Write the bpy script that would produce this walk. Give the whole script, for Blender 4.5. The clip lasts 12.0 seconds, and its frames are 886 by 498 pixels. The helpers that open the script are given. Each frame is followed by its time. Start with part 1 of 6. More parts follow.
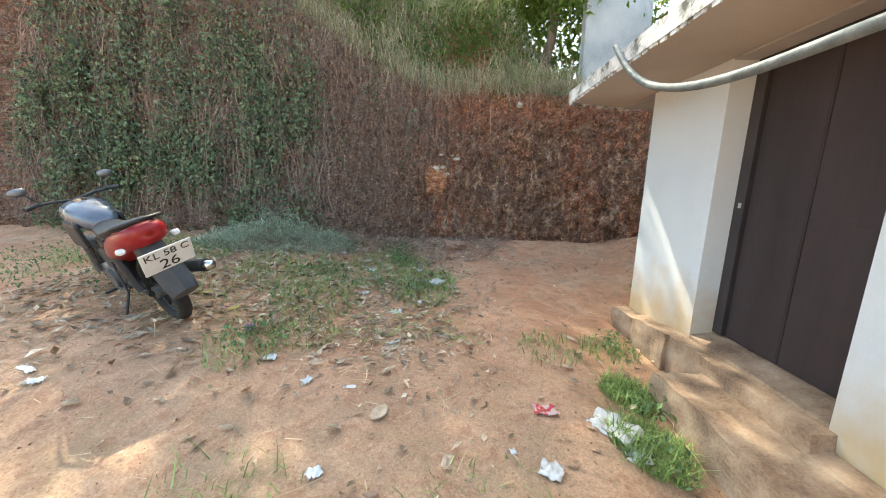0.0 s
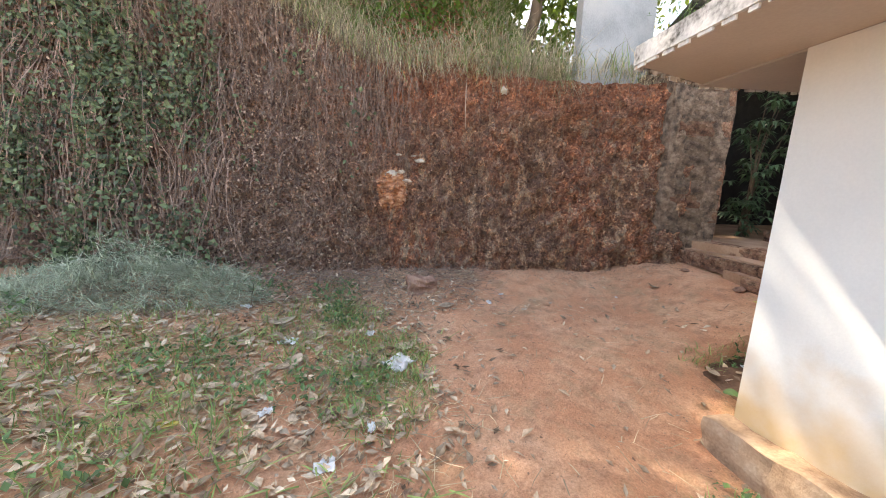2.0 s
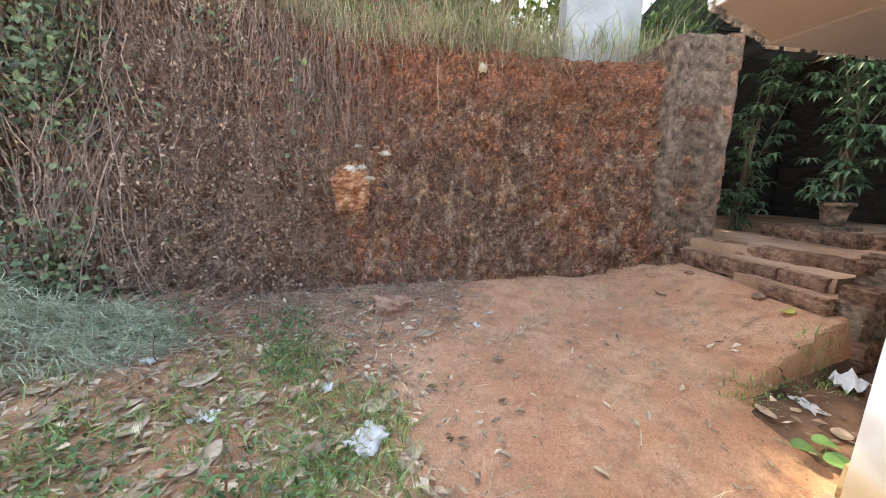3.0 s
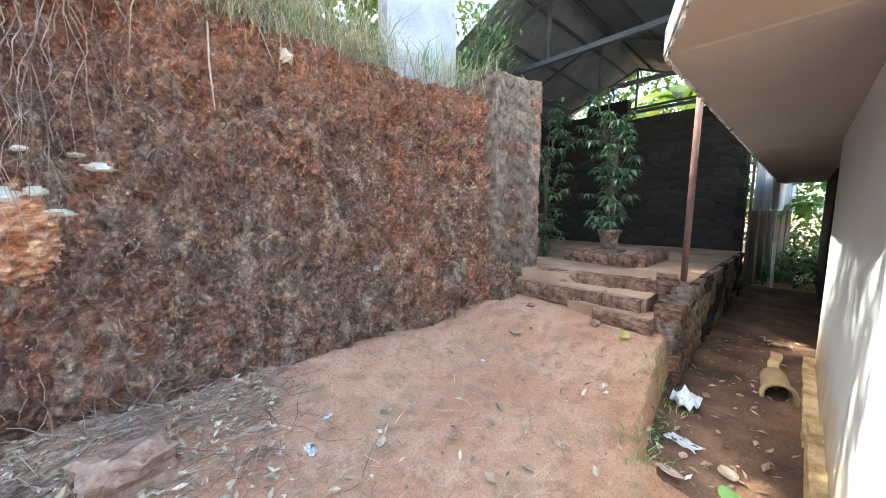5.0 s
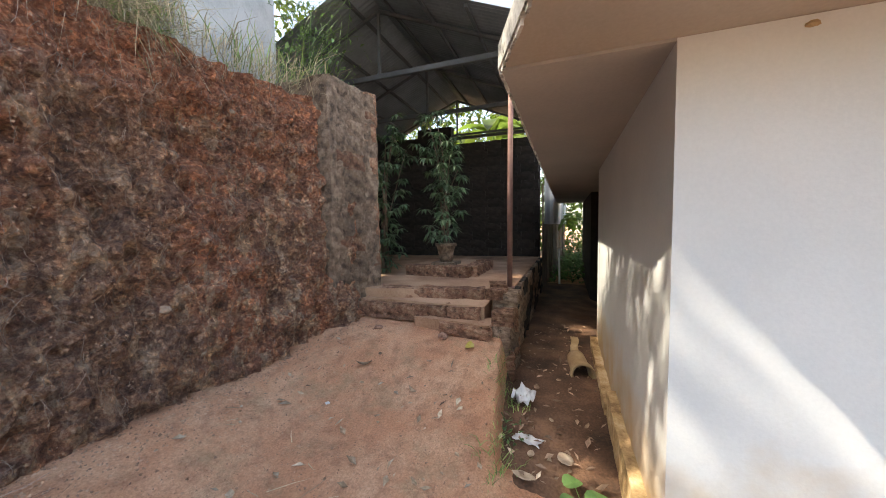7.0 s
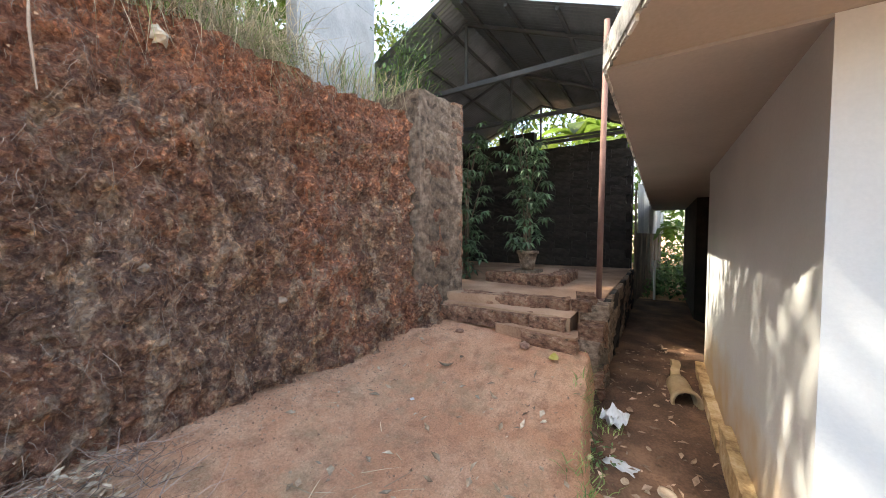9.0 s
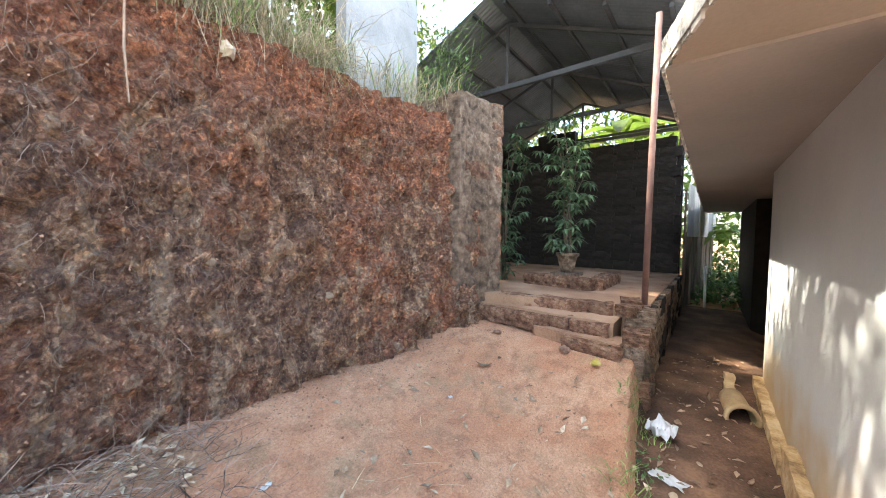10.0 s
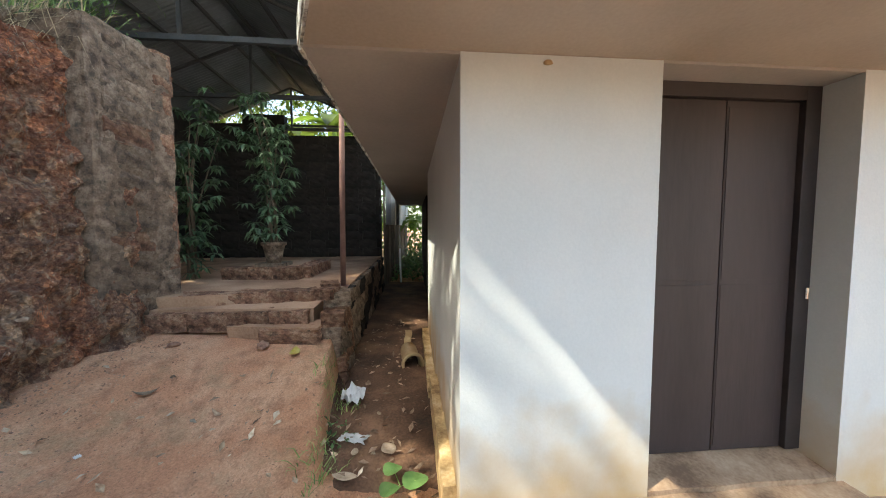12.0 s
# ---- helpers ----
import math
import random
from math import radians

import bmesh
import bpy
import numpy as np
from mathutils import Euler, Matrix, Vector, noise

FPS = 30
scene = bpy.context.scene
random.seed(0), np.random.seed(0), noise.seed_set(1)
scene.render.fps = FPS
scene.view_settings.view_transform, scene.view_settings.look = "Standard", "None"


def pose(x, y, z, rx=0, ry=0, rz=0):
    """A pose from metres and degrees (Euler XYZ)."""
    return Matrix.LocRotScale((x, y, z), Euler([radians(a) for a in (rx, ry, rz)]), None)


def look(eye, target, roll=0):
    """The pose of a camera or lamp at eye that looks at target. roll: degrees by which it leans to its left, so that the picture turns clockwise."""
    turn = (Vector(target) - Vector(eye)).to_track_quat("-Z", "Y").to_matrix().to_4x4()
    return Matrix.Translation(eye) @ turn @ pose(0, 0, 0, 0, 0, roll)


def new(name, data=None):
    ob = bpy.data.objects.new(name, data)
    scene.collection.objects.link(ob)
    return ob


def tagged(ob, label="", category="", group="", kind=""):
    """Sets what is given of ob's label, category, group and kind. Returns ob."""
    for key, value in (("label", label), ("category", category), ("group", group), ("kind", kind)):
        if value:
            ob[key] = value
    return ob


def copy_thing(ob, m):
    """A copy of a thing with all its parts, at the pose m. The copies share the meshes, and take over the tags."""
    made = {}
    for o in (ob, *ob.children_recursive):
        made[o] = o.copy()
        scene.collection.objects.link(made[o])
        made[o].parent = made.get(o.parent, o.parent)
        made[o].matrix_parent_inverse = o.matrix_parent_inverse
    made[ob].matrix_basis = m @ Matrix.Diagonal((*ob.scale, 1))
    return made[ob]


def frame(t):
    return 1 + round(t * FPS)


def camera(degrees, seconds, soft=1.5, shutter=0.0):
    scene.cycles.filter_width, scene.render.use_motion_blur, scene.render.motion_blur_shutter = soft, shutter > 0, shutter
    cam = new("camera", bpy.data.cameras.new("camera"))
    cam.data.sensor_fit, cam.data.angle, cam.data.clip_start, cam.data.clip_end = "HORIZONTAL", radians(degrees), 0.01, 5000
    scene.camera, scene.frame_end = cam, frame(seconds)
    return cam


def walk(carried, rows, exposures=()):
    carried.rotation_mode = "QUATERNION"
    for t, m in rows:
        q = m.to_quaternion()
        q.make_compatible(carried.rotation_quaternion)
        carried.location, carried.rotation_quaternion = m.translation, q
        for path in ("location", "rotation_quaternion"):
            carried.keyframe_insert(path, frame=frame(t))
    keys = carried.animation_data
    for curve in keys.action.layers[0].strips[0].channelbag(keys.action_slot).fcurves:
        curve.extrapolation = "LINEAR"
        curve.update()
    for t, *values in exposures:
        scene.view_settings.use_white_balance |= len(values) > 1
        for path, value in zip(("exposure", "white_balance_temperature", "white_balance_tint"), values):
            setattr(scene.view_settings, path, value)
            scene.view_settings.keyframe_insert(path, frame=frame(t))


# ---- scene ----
cam = camera(105.4, 12.0, 1.0)
PATH = [
    (0, (0.107, -0.018, 1.393), (0.047, 1.944, 1.012), 0.8),
    (0.5, (0.028, 0.482, 1.419), (0.073, 2.438, 1.004), 1.0),
    (1, (0.009, 0.931, 1.465), (0.097, 2.884, 1.044), 0.1),
    (1.5, (-0.004, 1.37, 1.49), (0.065, 3.326, 1.077), 1.0),
    (2, (-0.069, 1.804, 1.512), (0.156, 3.758, 1.148), 1.4),
    (2.5, (-0.092, 2.207, 1.572), (0.261, 4.13, 1.151), 0.2),
    (2.7, (-0.075, 2.363, 1.568), (0.274, 4.289, 1.158), 0.2),
    (4.3, (0.003, 3.616, 1.507), (1.162, 5.218, 1.206), 1.1),
    (4.5, (0.077, 3.662, 1.527), (1.282, 5.234, 1.249), 1.2),
    (5, (0.234, 3.701, 1.587), (1.595, 5.15, 1.366), -0.0),
    (5.5, (0.374, 3.849, 1.568), (1.976, 5.03, 1.375), -0.7),
    (6, (0.453, 3.893, 1.556), (2.196, 4.864, 1.414), -0.3),
    (6.5, (0.483, 3.899, 1.564), (2.333, 4.648, 1.427), -0.9),
    (6.7, (0.48, 3.894, 1.575), (2.355, 4.578, 1.444), -1.0),
    (8.3, (0.476, 3.9, 1.578), (2.327, 4.653, 1.481), -0.7),
    (8.5, (0.463, 3.912, 1.573), (2.274, 4.755, 1.476), -0.5),
    (9, (0.413, 3.958, 1.563), (2.093, 5.04, 1.479), 0.0),
    (9.5, (0.382, 3.965, 1.546), (1.966, 5.184, 1.463), 0.6),
    (10, (0.347, 3.99, 1.567), (1.912, 5.232, 1.482), 0.8),
    (10.5, (0.389, 3.963, 1.565), (2.053, 5.068, 1.471), 0.4),
    (11, (0.455, 3.915, 1.574), (2.278, 4.729, 1.457), -0.1),
    (11.5, (0.512, 3.858, 1.549), (2.465, 4.271, 1.417), -0.4),
    (11.8, (0.583, 3.783, 1.533), (2.577, 3.891, 1.419), -0.4),
    (12, (0.539, 3.715, 1.516), (2.527, 3.537, 1.39), -0.1),
]
EXPOSURES = [(0, 2.2, 7300, -1), (1, 2.35, 7800, 4), (1.5, 2.4, 8000, 8), (2, 2.45, 8100, 11), (2.7, 2.6, 8000, 10), (4.3, 3.15, 6500, 1), (5, 3.15, 6500, 1), (5.6, 2.9, 7000, 3), (6.5, 2.4, 7700, 9), (8.3, 2.2, 7700, 7), (9, 2.6, 7500, 7), (10, 3.05, 7200, 5), (10.6, 2.85, 7300, 5), (11.2, 2.35, 7400, 5), (12, 2.2, 7300, 1)]
walk(cam, [(t, look(eye, target, roll)) for t, eye, target, roll in PATH], EXPOSURES)


# ---- light ----
SUN_WAY = Vector((1.0, -2.2, -2.95)).normalized()
world = bpy.data.worlds.new("world")
scene.world = world
world.use_nodes = True
wn = world.node_tree
sky = wn.nodes.new("ShaderNodeTexSky")
sky.sky_type = "NISHITA"
sky.sun_disc = False
sky.sun_elevation = math.asin(-SUN_WAY.z)
sky.sun_rotation = math.atan2(-SUN_WAY.x, -SUN_WAY.y)
sky.air_density, sky.dust_density, sky.ozone_density = 1.0, 2.5, 1.0
wn.nodes["Background"].inputs["Strength"].default_value = 0.15
wn.links.new(sky.outputs["Color"], wn.nodes["Background"].inputs["Color"])
sun = new("sun", bpy.data.lights.new("sun", "SUN"))
sun.data.energy, sun.data.angle, sun.data.color = 2.0, radians(0.6), (1.0, 0.93, 0.82)
sun.matrix_world = look((-6, 14, 20), Vector((-6, 14, 20)) + SUN_WAY)


# ---- builders ----
def lerp(a, b, f):
    return a + (b - a) * f


def bump01(v, a, b):
    f = min(1.0, max(0.0, (v - a) / (b - a)))
    return f * f * (3 - 2 * f)


def mesh_object(name, bm, material, smooth=False):
    data = bpy.data.meshes.new(name)
    bm.to_mesh(data)
    bm.free()
    for p in data.polygons:
        p.use_smooth = smooth
    for m in material if isinstance(material, (list, tuple)) else [material]:
        data.materials.append(m)
    return new(name, data)


def thing(name, label, category, x=0, y=0, z=0, rz=0, group="", kind=""):
    ob = tagged(new(name), label, category, group, kind)
    ob.matrix_basis = pose(x, y, z, 0, 0, rz)
    return ob


def part(name, bm, material, parent, label="", smooth=False):
    ob = mesh_object(name, bm, material, smooth)
    ob.parent = parent
    if label:
        ob["label"] = label
    return ob


def solid(name, bm, material, label, category, kind="structure", smooth=False, group=""):
    return tagged(mesh_object(name, bm, material, smooth), label, category, group, kind)


def box(bm, x0, y0, z0, x1, y1, z1, bevel=0.0, m=None):
    got = bmesh.ops.create_cube(bm, size=1)
    at = Matrix.Translation(((x0 + x1) / 2, (y0 + y1) / 2, (z0 + z1) / 2)) @ Matrix.Diagonal((x1 - x0, y1 - y0, z1 - z0, 1))
    bmesh.ops.transform(bm, matrix=(m @ at) if m else at, verts=got["verts"])
    if bevel:
        edges = list({e for v in got["verts"] for e in v.link_edges})
        bmesh.ops.bevel(bm, geom=edges, offset=bevel, segments=2, affect="EDGES", profile=0.6)
    return bm


def boxes(*items, bevel=0.0):
    bm = bmesh.new()
    for it in items:
        box(bm, *it, bevel=bevel)
    return bm


def tube(bm, points, radius, sides=8, cap=True):
    """A round bar along points; radius is one number or one a point."""
    pts = [Vector(p) for p in points]
    rad = radius if isinstance(radius, (list, tuple)) else [radius] * len(pts)
    rings, up = [], None
    for i, p in enumerate(pts):
        way = (pts[min(i + 1, len(pts) - 1)] - pts[max(i - 1, 0)]).normalized()
        if up is None:
            up = way.orthogonal().normalized()
        up = (up - way * up.dot(way)).normalized()
        side = way.cross(up)
        rings.append([bm.verts.new(p + rad[i] * (math.cos(a) * up + math.sin(a) * side)) for a in [2 * math.pi * k / sides for k in range(sides)]])
    for a, b in zip(rings, rings[1:]):
        for k in range(sides):
            bm.faces.new((a[k], a[(k + 1) % sides], b[(k + 1) % sides], b[k]))
    if cap:
        bm.faces.new(rings[0][::-1])
        bm.faces.new(rings[-1])
    return bm


def prism(bm, outline, z0, z1):
    """An upright slab over an outline of (x, y), counter-clockwise."""
    low = [bm.verts.new((x, y, z0)) for x, y in outline]
    high = [bm.verts.new((x, y, z1)) for x, y in outline]
    bm.faces.new(low[::-1])
    bm.faces.new(high)
    for i in range(len(outline)):
        j = (i + 1) % len(outline)
        bm.faces.new((low[i], low[j], high[j], high[i]))
    return bm


# ---- materials ----
def material(name, colours, scale=4.0, rough=0.9, bump=0.2, fine=40.0, metal=0.0, detail=6.0, spread=(0.3, 0.7), vary=0.0, coords="Object", stretch=(1, 1, 1), transmit=0.0):
    """Colours blended by two sizes of noise, with fine relief."""
    m = bpy.data.materials.new(name)
    m.use_nodes = True
    n, link = m.node_tree.nodes, m.node_tree.links.new
    bsdf = n["Principled BSDF"]
    place = n.new("ShaderNodeTexCoord")
    mapping = n.new("ShaderNodeMapping")
    mapping.inputs["Scale"].default_value = stretch
    link(place.outputs[coords], mapping.inputs["Vector"])
    big, small = n.new("ShaderNodeTexNoise"), n.new("ShaderNodeTexNoise")
    for node, size, d in ((big, scale, detail), (small, fine, 4.0)):
        node.inputs["Scale"].default_value = size
        node.inputs["Detail"].default_value = d
        link(mapping.outputs["Vector"], node.inputs["Vector"])
    mix = n.new("ShaderNodeMath")
    mix.operation = "MULTIPLY_ADD"
    mix.inputs[1].default_value = 0.35
    link(small.outputs["Fac"], mix.inputs[0])
    sub = n.new("ShaderNodeMath")
    sub.operation = "SUBTRACT"
    sub.inputs[1].default_value = 0.175
    link(big.outputs["Fac"], sub.inputs[0])
    link(sub.outputs[0], mix.inputs[2])
    ramp = n.new("ShaderNodeValToRGB")
    els = ramp.color_ramp.elements
    while len(els) < len(colours):
        els.new(0.5)
    for i, c in enumerate(colours):
        els[i].position = lerp(spread[0], spread[1], i / max(1, len(colours) - 1))
        els[i].color = (*c, 1)
    link(mix.outputs[0], ramp.inputs["Fac"])
    out = ramp.outputs["Color"]
    if vary:
        info = n.new("ShaderNodeObjectInfo")
        isle = n.new("ShaderNodeNewGeometry")
        add = n.new("ShaderNodeMath")
        link(info.outputs["Random"], add.inputs[0])
        link(isle.outputs["Random Per Island"], add.inputs[1])
        wrap = n.new("ShaderNodeMath")
        wrap.operation = "FRACT"
        link(add.outputs[0], wrap.inputs[0])
        span = n.new("ShaderNodeMapRange")
        span.inputs["To Min"].default_value, span.inputs["To Max"].default_value = 1 - vary, 1 + vary
        link(wrap.outputs[0], span.inputs["Value"])
        hsv = n.new("ShaderNodeHueSaturation")
        link(span.outputs[0], hsv.inputs["Value"])
        link(out, hsv.inputs["Color"])
        out = hsv.outputs["Color"]
    link(out, bsdf.inputs["Base Color"])
    bsdf.inputs["Roughness"].default_value, bsdf.inputs["Metallic"].default_value = rough, metal
    if bump:
        b = n.new("ShaderNodeBump")
        b.inputs["Strength"].default_value, b.inputs["Distance"].default_value = bump, 0.02
        link(mix.outputs[0], b.inputs["Height"])
        link(b.outputs["Normal"], bsdf.inputs["Normal"])
    if transmit:
        bsdf.inputs["Subsurface Weight"].default_value = 0.0
        thin = n.new("ShaderNodeBsdfTranslucent")
        blend = n.new("ShaderNodeMixShader")
        blend.inputs["Fac"].default_value = transmit
        link(out, thin.inputs["Color"])
        link(bsdf.outputs["BSDF"], blend.inputs[1])
        link(thin.outputs["BSDF"], blend.inputs[2])
        link(blend.outputs["Shader"], n["Material Output"].inputs["Surface"])
    return m


LATERITE = material("laterite_block", [(0.08, 0.042, 0.03), (0.3, 0.155, 0.1), (0.52, 0.34, 0.23)], 11, 0.95, 1.0, 70, vary=0.3, detail=8)
MOSSY = material("mossy_block", [(0.09, 0.064, 0.048), (0.27, 0.19, 0.14), (0.45, 0.345, 0.26)], 11, 0.95, 1.0, 70, vary=0.25, detail=8)


def pitted(m, lichen):
    """Cavities and dark lichen blotches over a laterite block."""
    n, link = m.node_tree.nodes, m.node_tree.links.new
    bsdf = n["Principled BSDF"]
    base = bsdf.inputs["Base Color"].links[0].from_socket
    place, blot, cells = n.new("ShaderNodeTexCoord"), n.new("ShaderNodeTexNoise"), n.new("ShaderNodeTexVoronoi")
    blot.inputs["Scale"].default_value, blot.inputs["Detail"].default_value, blot.inputs["Roughness"].default_value = 13, 9, 0.75
    cells.inputs["Scale"].default_value = 24
    link(place.outputs["Object"], blot.inputs["Vector"])
    wavy = n.new("ShaderNodeVectorMath")
    wavy.operation = "MULTIPLY_ADD"
    wavy.inputs[1].default_value = (0.12, 0.12, 0.12)
    link(blot.outputs["Color"], wavy.inputs[0])
    link(place.outputs["Object"], wavy.inputs[2])
    link(wavy.outputs[0], cells.inputs["Vector"])
    ramp, mix = n.new("ShaderNodeValToRGB"), n.new("ShaderNodeMix")
    ramp.color_ramp.elements[0].position, ramp.color_ramp.elements[1].position = 0.52, 0.66
    link(blot.outputs["Fac"], ramp.inputs["Fac"])
    mix.data_type = "RGBA"
    mix.inputs["B"].default_value = (*lichen, 1)
    link(ramp.outputs["Color"], mix.inputs["Factor"])
    link(base, mix.inputs["A"])
    link(mix.outputs["Result"], bsdf.inputs["Base Color"])
    bump = n.new("ShaderNodeBump")
    bump.inputs["Strength"].default_value, bump.inputs["Distance"].default_value = 0.8, 0.03
    link(cells.outputs["Distance"], bump.inputs["Height"])
    link(bsdf.inputs["Normal"].links[0].from_socket, bump.inputs["Normal"])
    link(bump.outputs["Normal"], bsdf.inputs["Normal"])


pitted(LATERITE, (0.09, 0.06, 0.043))
pitted(MOSSY, (0.11, 0.09, 0.07))
DUSTY = material("dusty_floor", [(0.24, 0.135, 0.085), (0.4, 0.24, 0.155), (0.52, 0.34, 0.23)], 2.0, 0.95, 0.4, 50)
CEMENT = material("dusty_cement", [(0.2, 0.125, 0.082), (0.37, 0.25, 0.168), (0.5, 0.37, 0.265)], 5, 0.9, 0.5, 60, detail=9)
OCHRE = material("ochre_stained_plaster", [(0.24, 0.15, 0.075), (0.5, 0.35, 0.18), (0.68, 0.55, 0.36)], 7, 0.9, 0.4, 50, detail=9)
CONCRETE = material("grey_concrete", [(0.34, 0.36, 0.38), (0.47, 0.49, 0.51), (0.56, 0.57, 0.58)], 1.8, 0.9, 0.25, 50)
SOFFIT = material("soffit_plaster", [(0.42, 0.365, 0.31), (0.53, 0.47, 0.41)], 1.3, 0.9, 0.1, 60)
SOFFIT2 = material("grey_soffit_plaster", [(0.36, 0.34, 0.33), (0.46, 0.43, 0.41)], 1.0, 0.9, 0.1, 60)
EDGE = material("weathered_edge", [(0.09, 0.09, 0.08), (0.5, 0.5, 0.49), (0.72, 0.72, 0.7)], 7, 0.9, 0.4, 50, spread=(0.3, 0.6))
DOOR = material("brown_door_paint", [(0.03, 0.021, 0.022), (0.053, 0.037, 0.038)], 3, 0.6, 0.15, 50, stretch=(1, 1, 0.15))
DOORFRAME = material("dark_frame_paint", [(0.03, 0.024, 0.026), (0.05, 0.04, 0.042)], 4, 0.55, 0.1, 50)
SHEET = material("roof_sheet", [(0.12, 0.135, 0.155), (0.2, 0.22, 0.25)], 2, 0.55, 0.1, 30, metal=0.2)
STEEL = material("grey_painted_steel", [(0.035, 0.04, 0.045), (0.07, 0.075, 0.085)], 4, 0.6, 0.1, 50)
POSTRED = material("red_oxide_post", [(0.16, 0.085, 0.075), (0.26, 0.15, 0.13)], 6, 0.7, 0.2, 60)
HOSE = material("grey_hose", [(0.1, 0.115, 0.115), (0.2, 0.22, 0.22)], 20, 0.55, 0.2, 120)
CLAY = material("clay_pipe", [(0.35, 0.24, 0.13), (0.55, 0.42, 0.26)], 6, 0.85, 0.3, 60)
BARK = material("bark", [(0.1, 0.075, 0.055), (0.24, 0.19, 0.15)], 6, 0.95, 0.8, 30, stretch=(1, 1, 0.3))
STONE = material("pale_stone", [(0.52, 0.44, 0.35), (0.78, 0.71, 0.6)], 6, 0.9, 0.6, 50)
ORANGE = material("orange_earth", [(0.24, 0.1, 0.055), (0.52, 0.235, 0.12), (0.74, 0.46, 0.28)], 16, 0.95, 1.0, 50, detail=10, stretch=(0.5, 1, 1.6))
CRUMB = material("earth_crumbs", [(0.3, 0.165, 0.105), (0.52, 0.34, 0.23)], 8, 0.95, 0.4, 60, vary=0.45)
LEAF = material("green_leaf", [(0.08, 0.16, 0.06), (0.16, 0.27, 0.1)], 5, 0.5, 0.0, vary=0.5, transmit=0.3)
IVY = material("creeper_leaf", [(0.06, 0.1, 0.048), (0.22, 0.27, 0.135)], 5, 0.5, 0.0, vary=0.7, transmit=0.3)
BRIGHT = material("sunny_leaf", [(0.1, 0.17, 0.025), (0.17, 0.25, 0.045)], 3, 0.5, 0.0, vary=0.4, transmit=0.45)
SHRUB = material("shrub_leaf", [(0.06, 0.12, 0.065), (0.13, 0.22, 0.12)], 4, 0.35, 0.0, vary=0.4, transmit=0.2)
FRESH = material("fresh_leaf", [(0.09, 0.19, 0.06), (0.16, 0.29, 0.1)], 9, 0.45, 0.0, vary=0.2, transmit=0.2)
GRASS = material("green_grass", [(0.18, 0.29, 0.08), (0.36, 0.47, 0.17)], 4, 0.6, 0.0, vary=0.5, transmit=0.25)
MOWN = material("cut_grass", [(0.26, 0.32, 0.2), (0.66, 0.68, 0.52)], 14, 0.8, 0.0, vary=0.5, transmit=0.1)
STRAW = material("dry_grass", [(0.4, 0.33, 0.21), (0.74, 0.64, 0.46)], 5, 0.8, 0.0, vary=0.5, transmit=0.45)
ROOT = material("dry_root", [(0.24, 0.165, 0.12), (0.42, 0.32, 0.25)], 9, 0.9, 0.1, vary=0.4)
LITTER = material("fallen_leaf", [(0.17, 0.1, 0.06), (0.42, 0.31, 0.21), (0.68, 0.58, 0.45)], 6, 0.8, 0.0, vary=0.5, spread=(0.3, 0.7), coords="Object")
PINKROCK = material("pink_laterite_rock", [(0.17, 0.085, 0.06), (0.36, 0.21, 0.15), (0.5, 0.34, 0.26)], 9, 0.95, 1.0, 50, detail=9)
DEADSTEM = material("dead_stem", [(0.13, 0.085, 0.065), (0.4, 0.28, 0.22)], 9, 0.9, 0.1, vary=0.6)
BROWNLEAF = material("brown_dry_leaf", [(0.16, 0.1, 0.065), (0.46, 0.33, 0.24)], 4, 0.85, 0.0, vary=0.5)
PALEROCK = material("tan_rock", [(0.2, 0.13, 0.09), (0.42, 0.32, 0.24)], 14, 0.95, 0.8, 50)
PALELEAF = material("pale_dry_leaf", [(0.4, 0.29, 0.2), (0.66, 0.54, 0.41)], 9, 0.8, 0.2, 60, vary=0.2)
PAPER = material("white_plastic", [(0.66, 0.67, 0.68), (0.82, 0.83, 0.84)], 14, 0.45, 0.2, 60)
GREYBAG = material("grey_plastic", [(0.5, 0.5, 0.5), (0.72, 0.72, 0.72)], 14, 0.4, 0.2, 60)
FOILRED = material("red_wrapper", [(0.55, 0.06, 0.06), (0.7, 0.5, 0.48)], 22, 0.4, 0.0, spread=(0.45, 0.55))
PURPLE = material("purple_wrapper", [(0.25, 0.08, 0.4), (0.42, 0.2, 0.6)], 14, 0.4, 0.0)
YELLOW = material("yellow_leaf", [(0.5, 0.4, 0.06), (0.62, 0.55, 0.2)], 9, 0.7, 0.0)
REDPAINT = material("red_bike_paint", [(0.26, 0.01, 0.014), (0.36, 0.016, 0.02)], 3, 0.28, 0.0)
BLUEGREY = material("silver_blue_paint", [(0.13, 0.15, 0.19), (0.22, 0.25, 0.3)], 2, 0.25, 0.0, metal=0.4)
BLACK = material("black_plastic", [(0.015, 0.015, 0.017), (0.03, 0.03, 0.033)], 6, 0.5, 0.1, 70)
RUBBER = material("tyre_rubber", [(0.018, 0.017, 0.016), (0.045, 0.04, 0.036)], 8, 0.85, 0.3, 60)
ENGINE = material("engine_metal", [(0.12, 0.12, 0.12), (0.3, 0.3, 0.3)], 9, 0.45, 0.2, 50, metal=0.7)
CHROME = material("bright_metal", [(0.6, 0.6, 0.6), (0.75, 0.75, 0.75)], 4, 0.2, 0.0, metal=1.0)
PLATE = material("number_plate_white", [(0.7, 0.7, 0.68), (0.8, 0.8, 0.78)], 9, 0.5, 0.0)
INK = material("black_ink", [(0.02, 0.02, 0.02), (0.03, 0.03, 0.03)], 9, 0.6, 0.0)
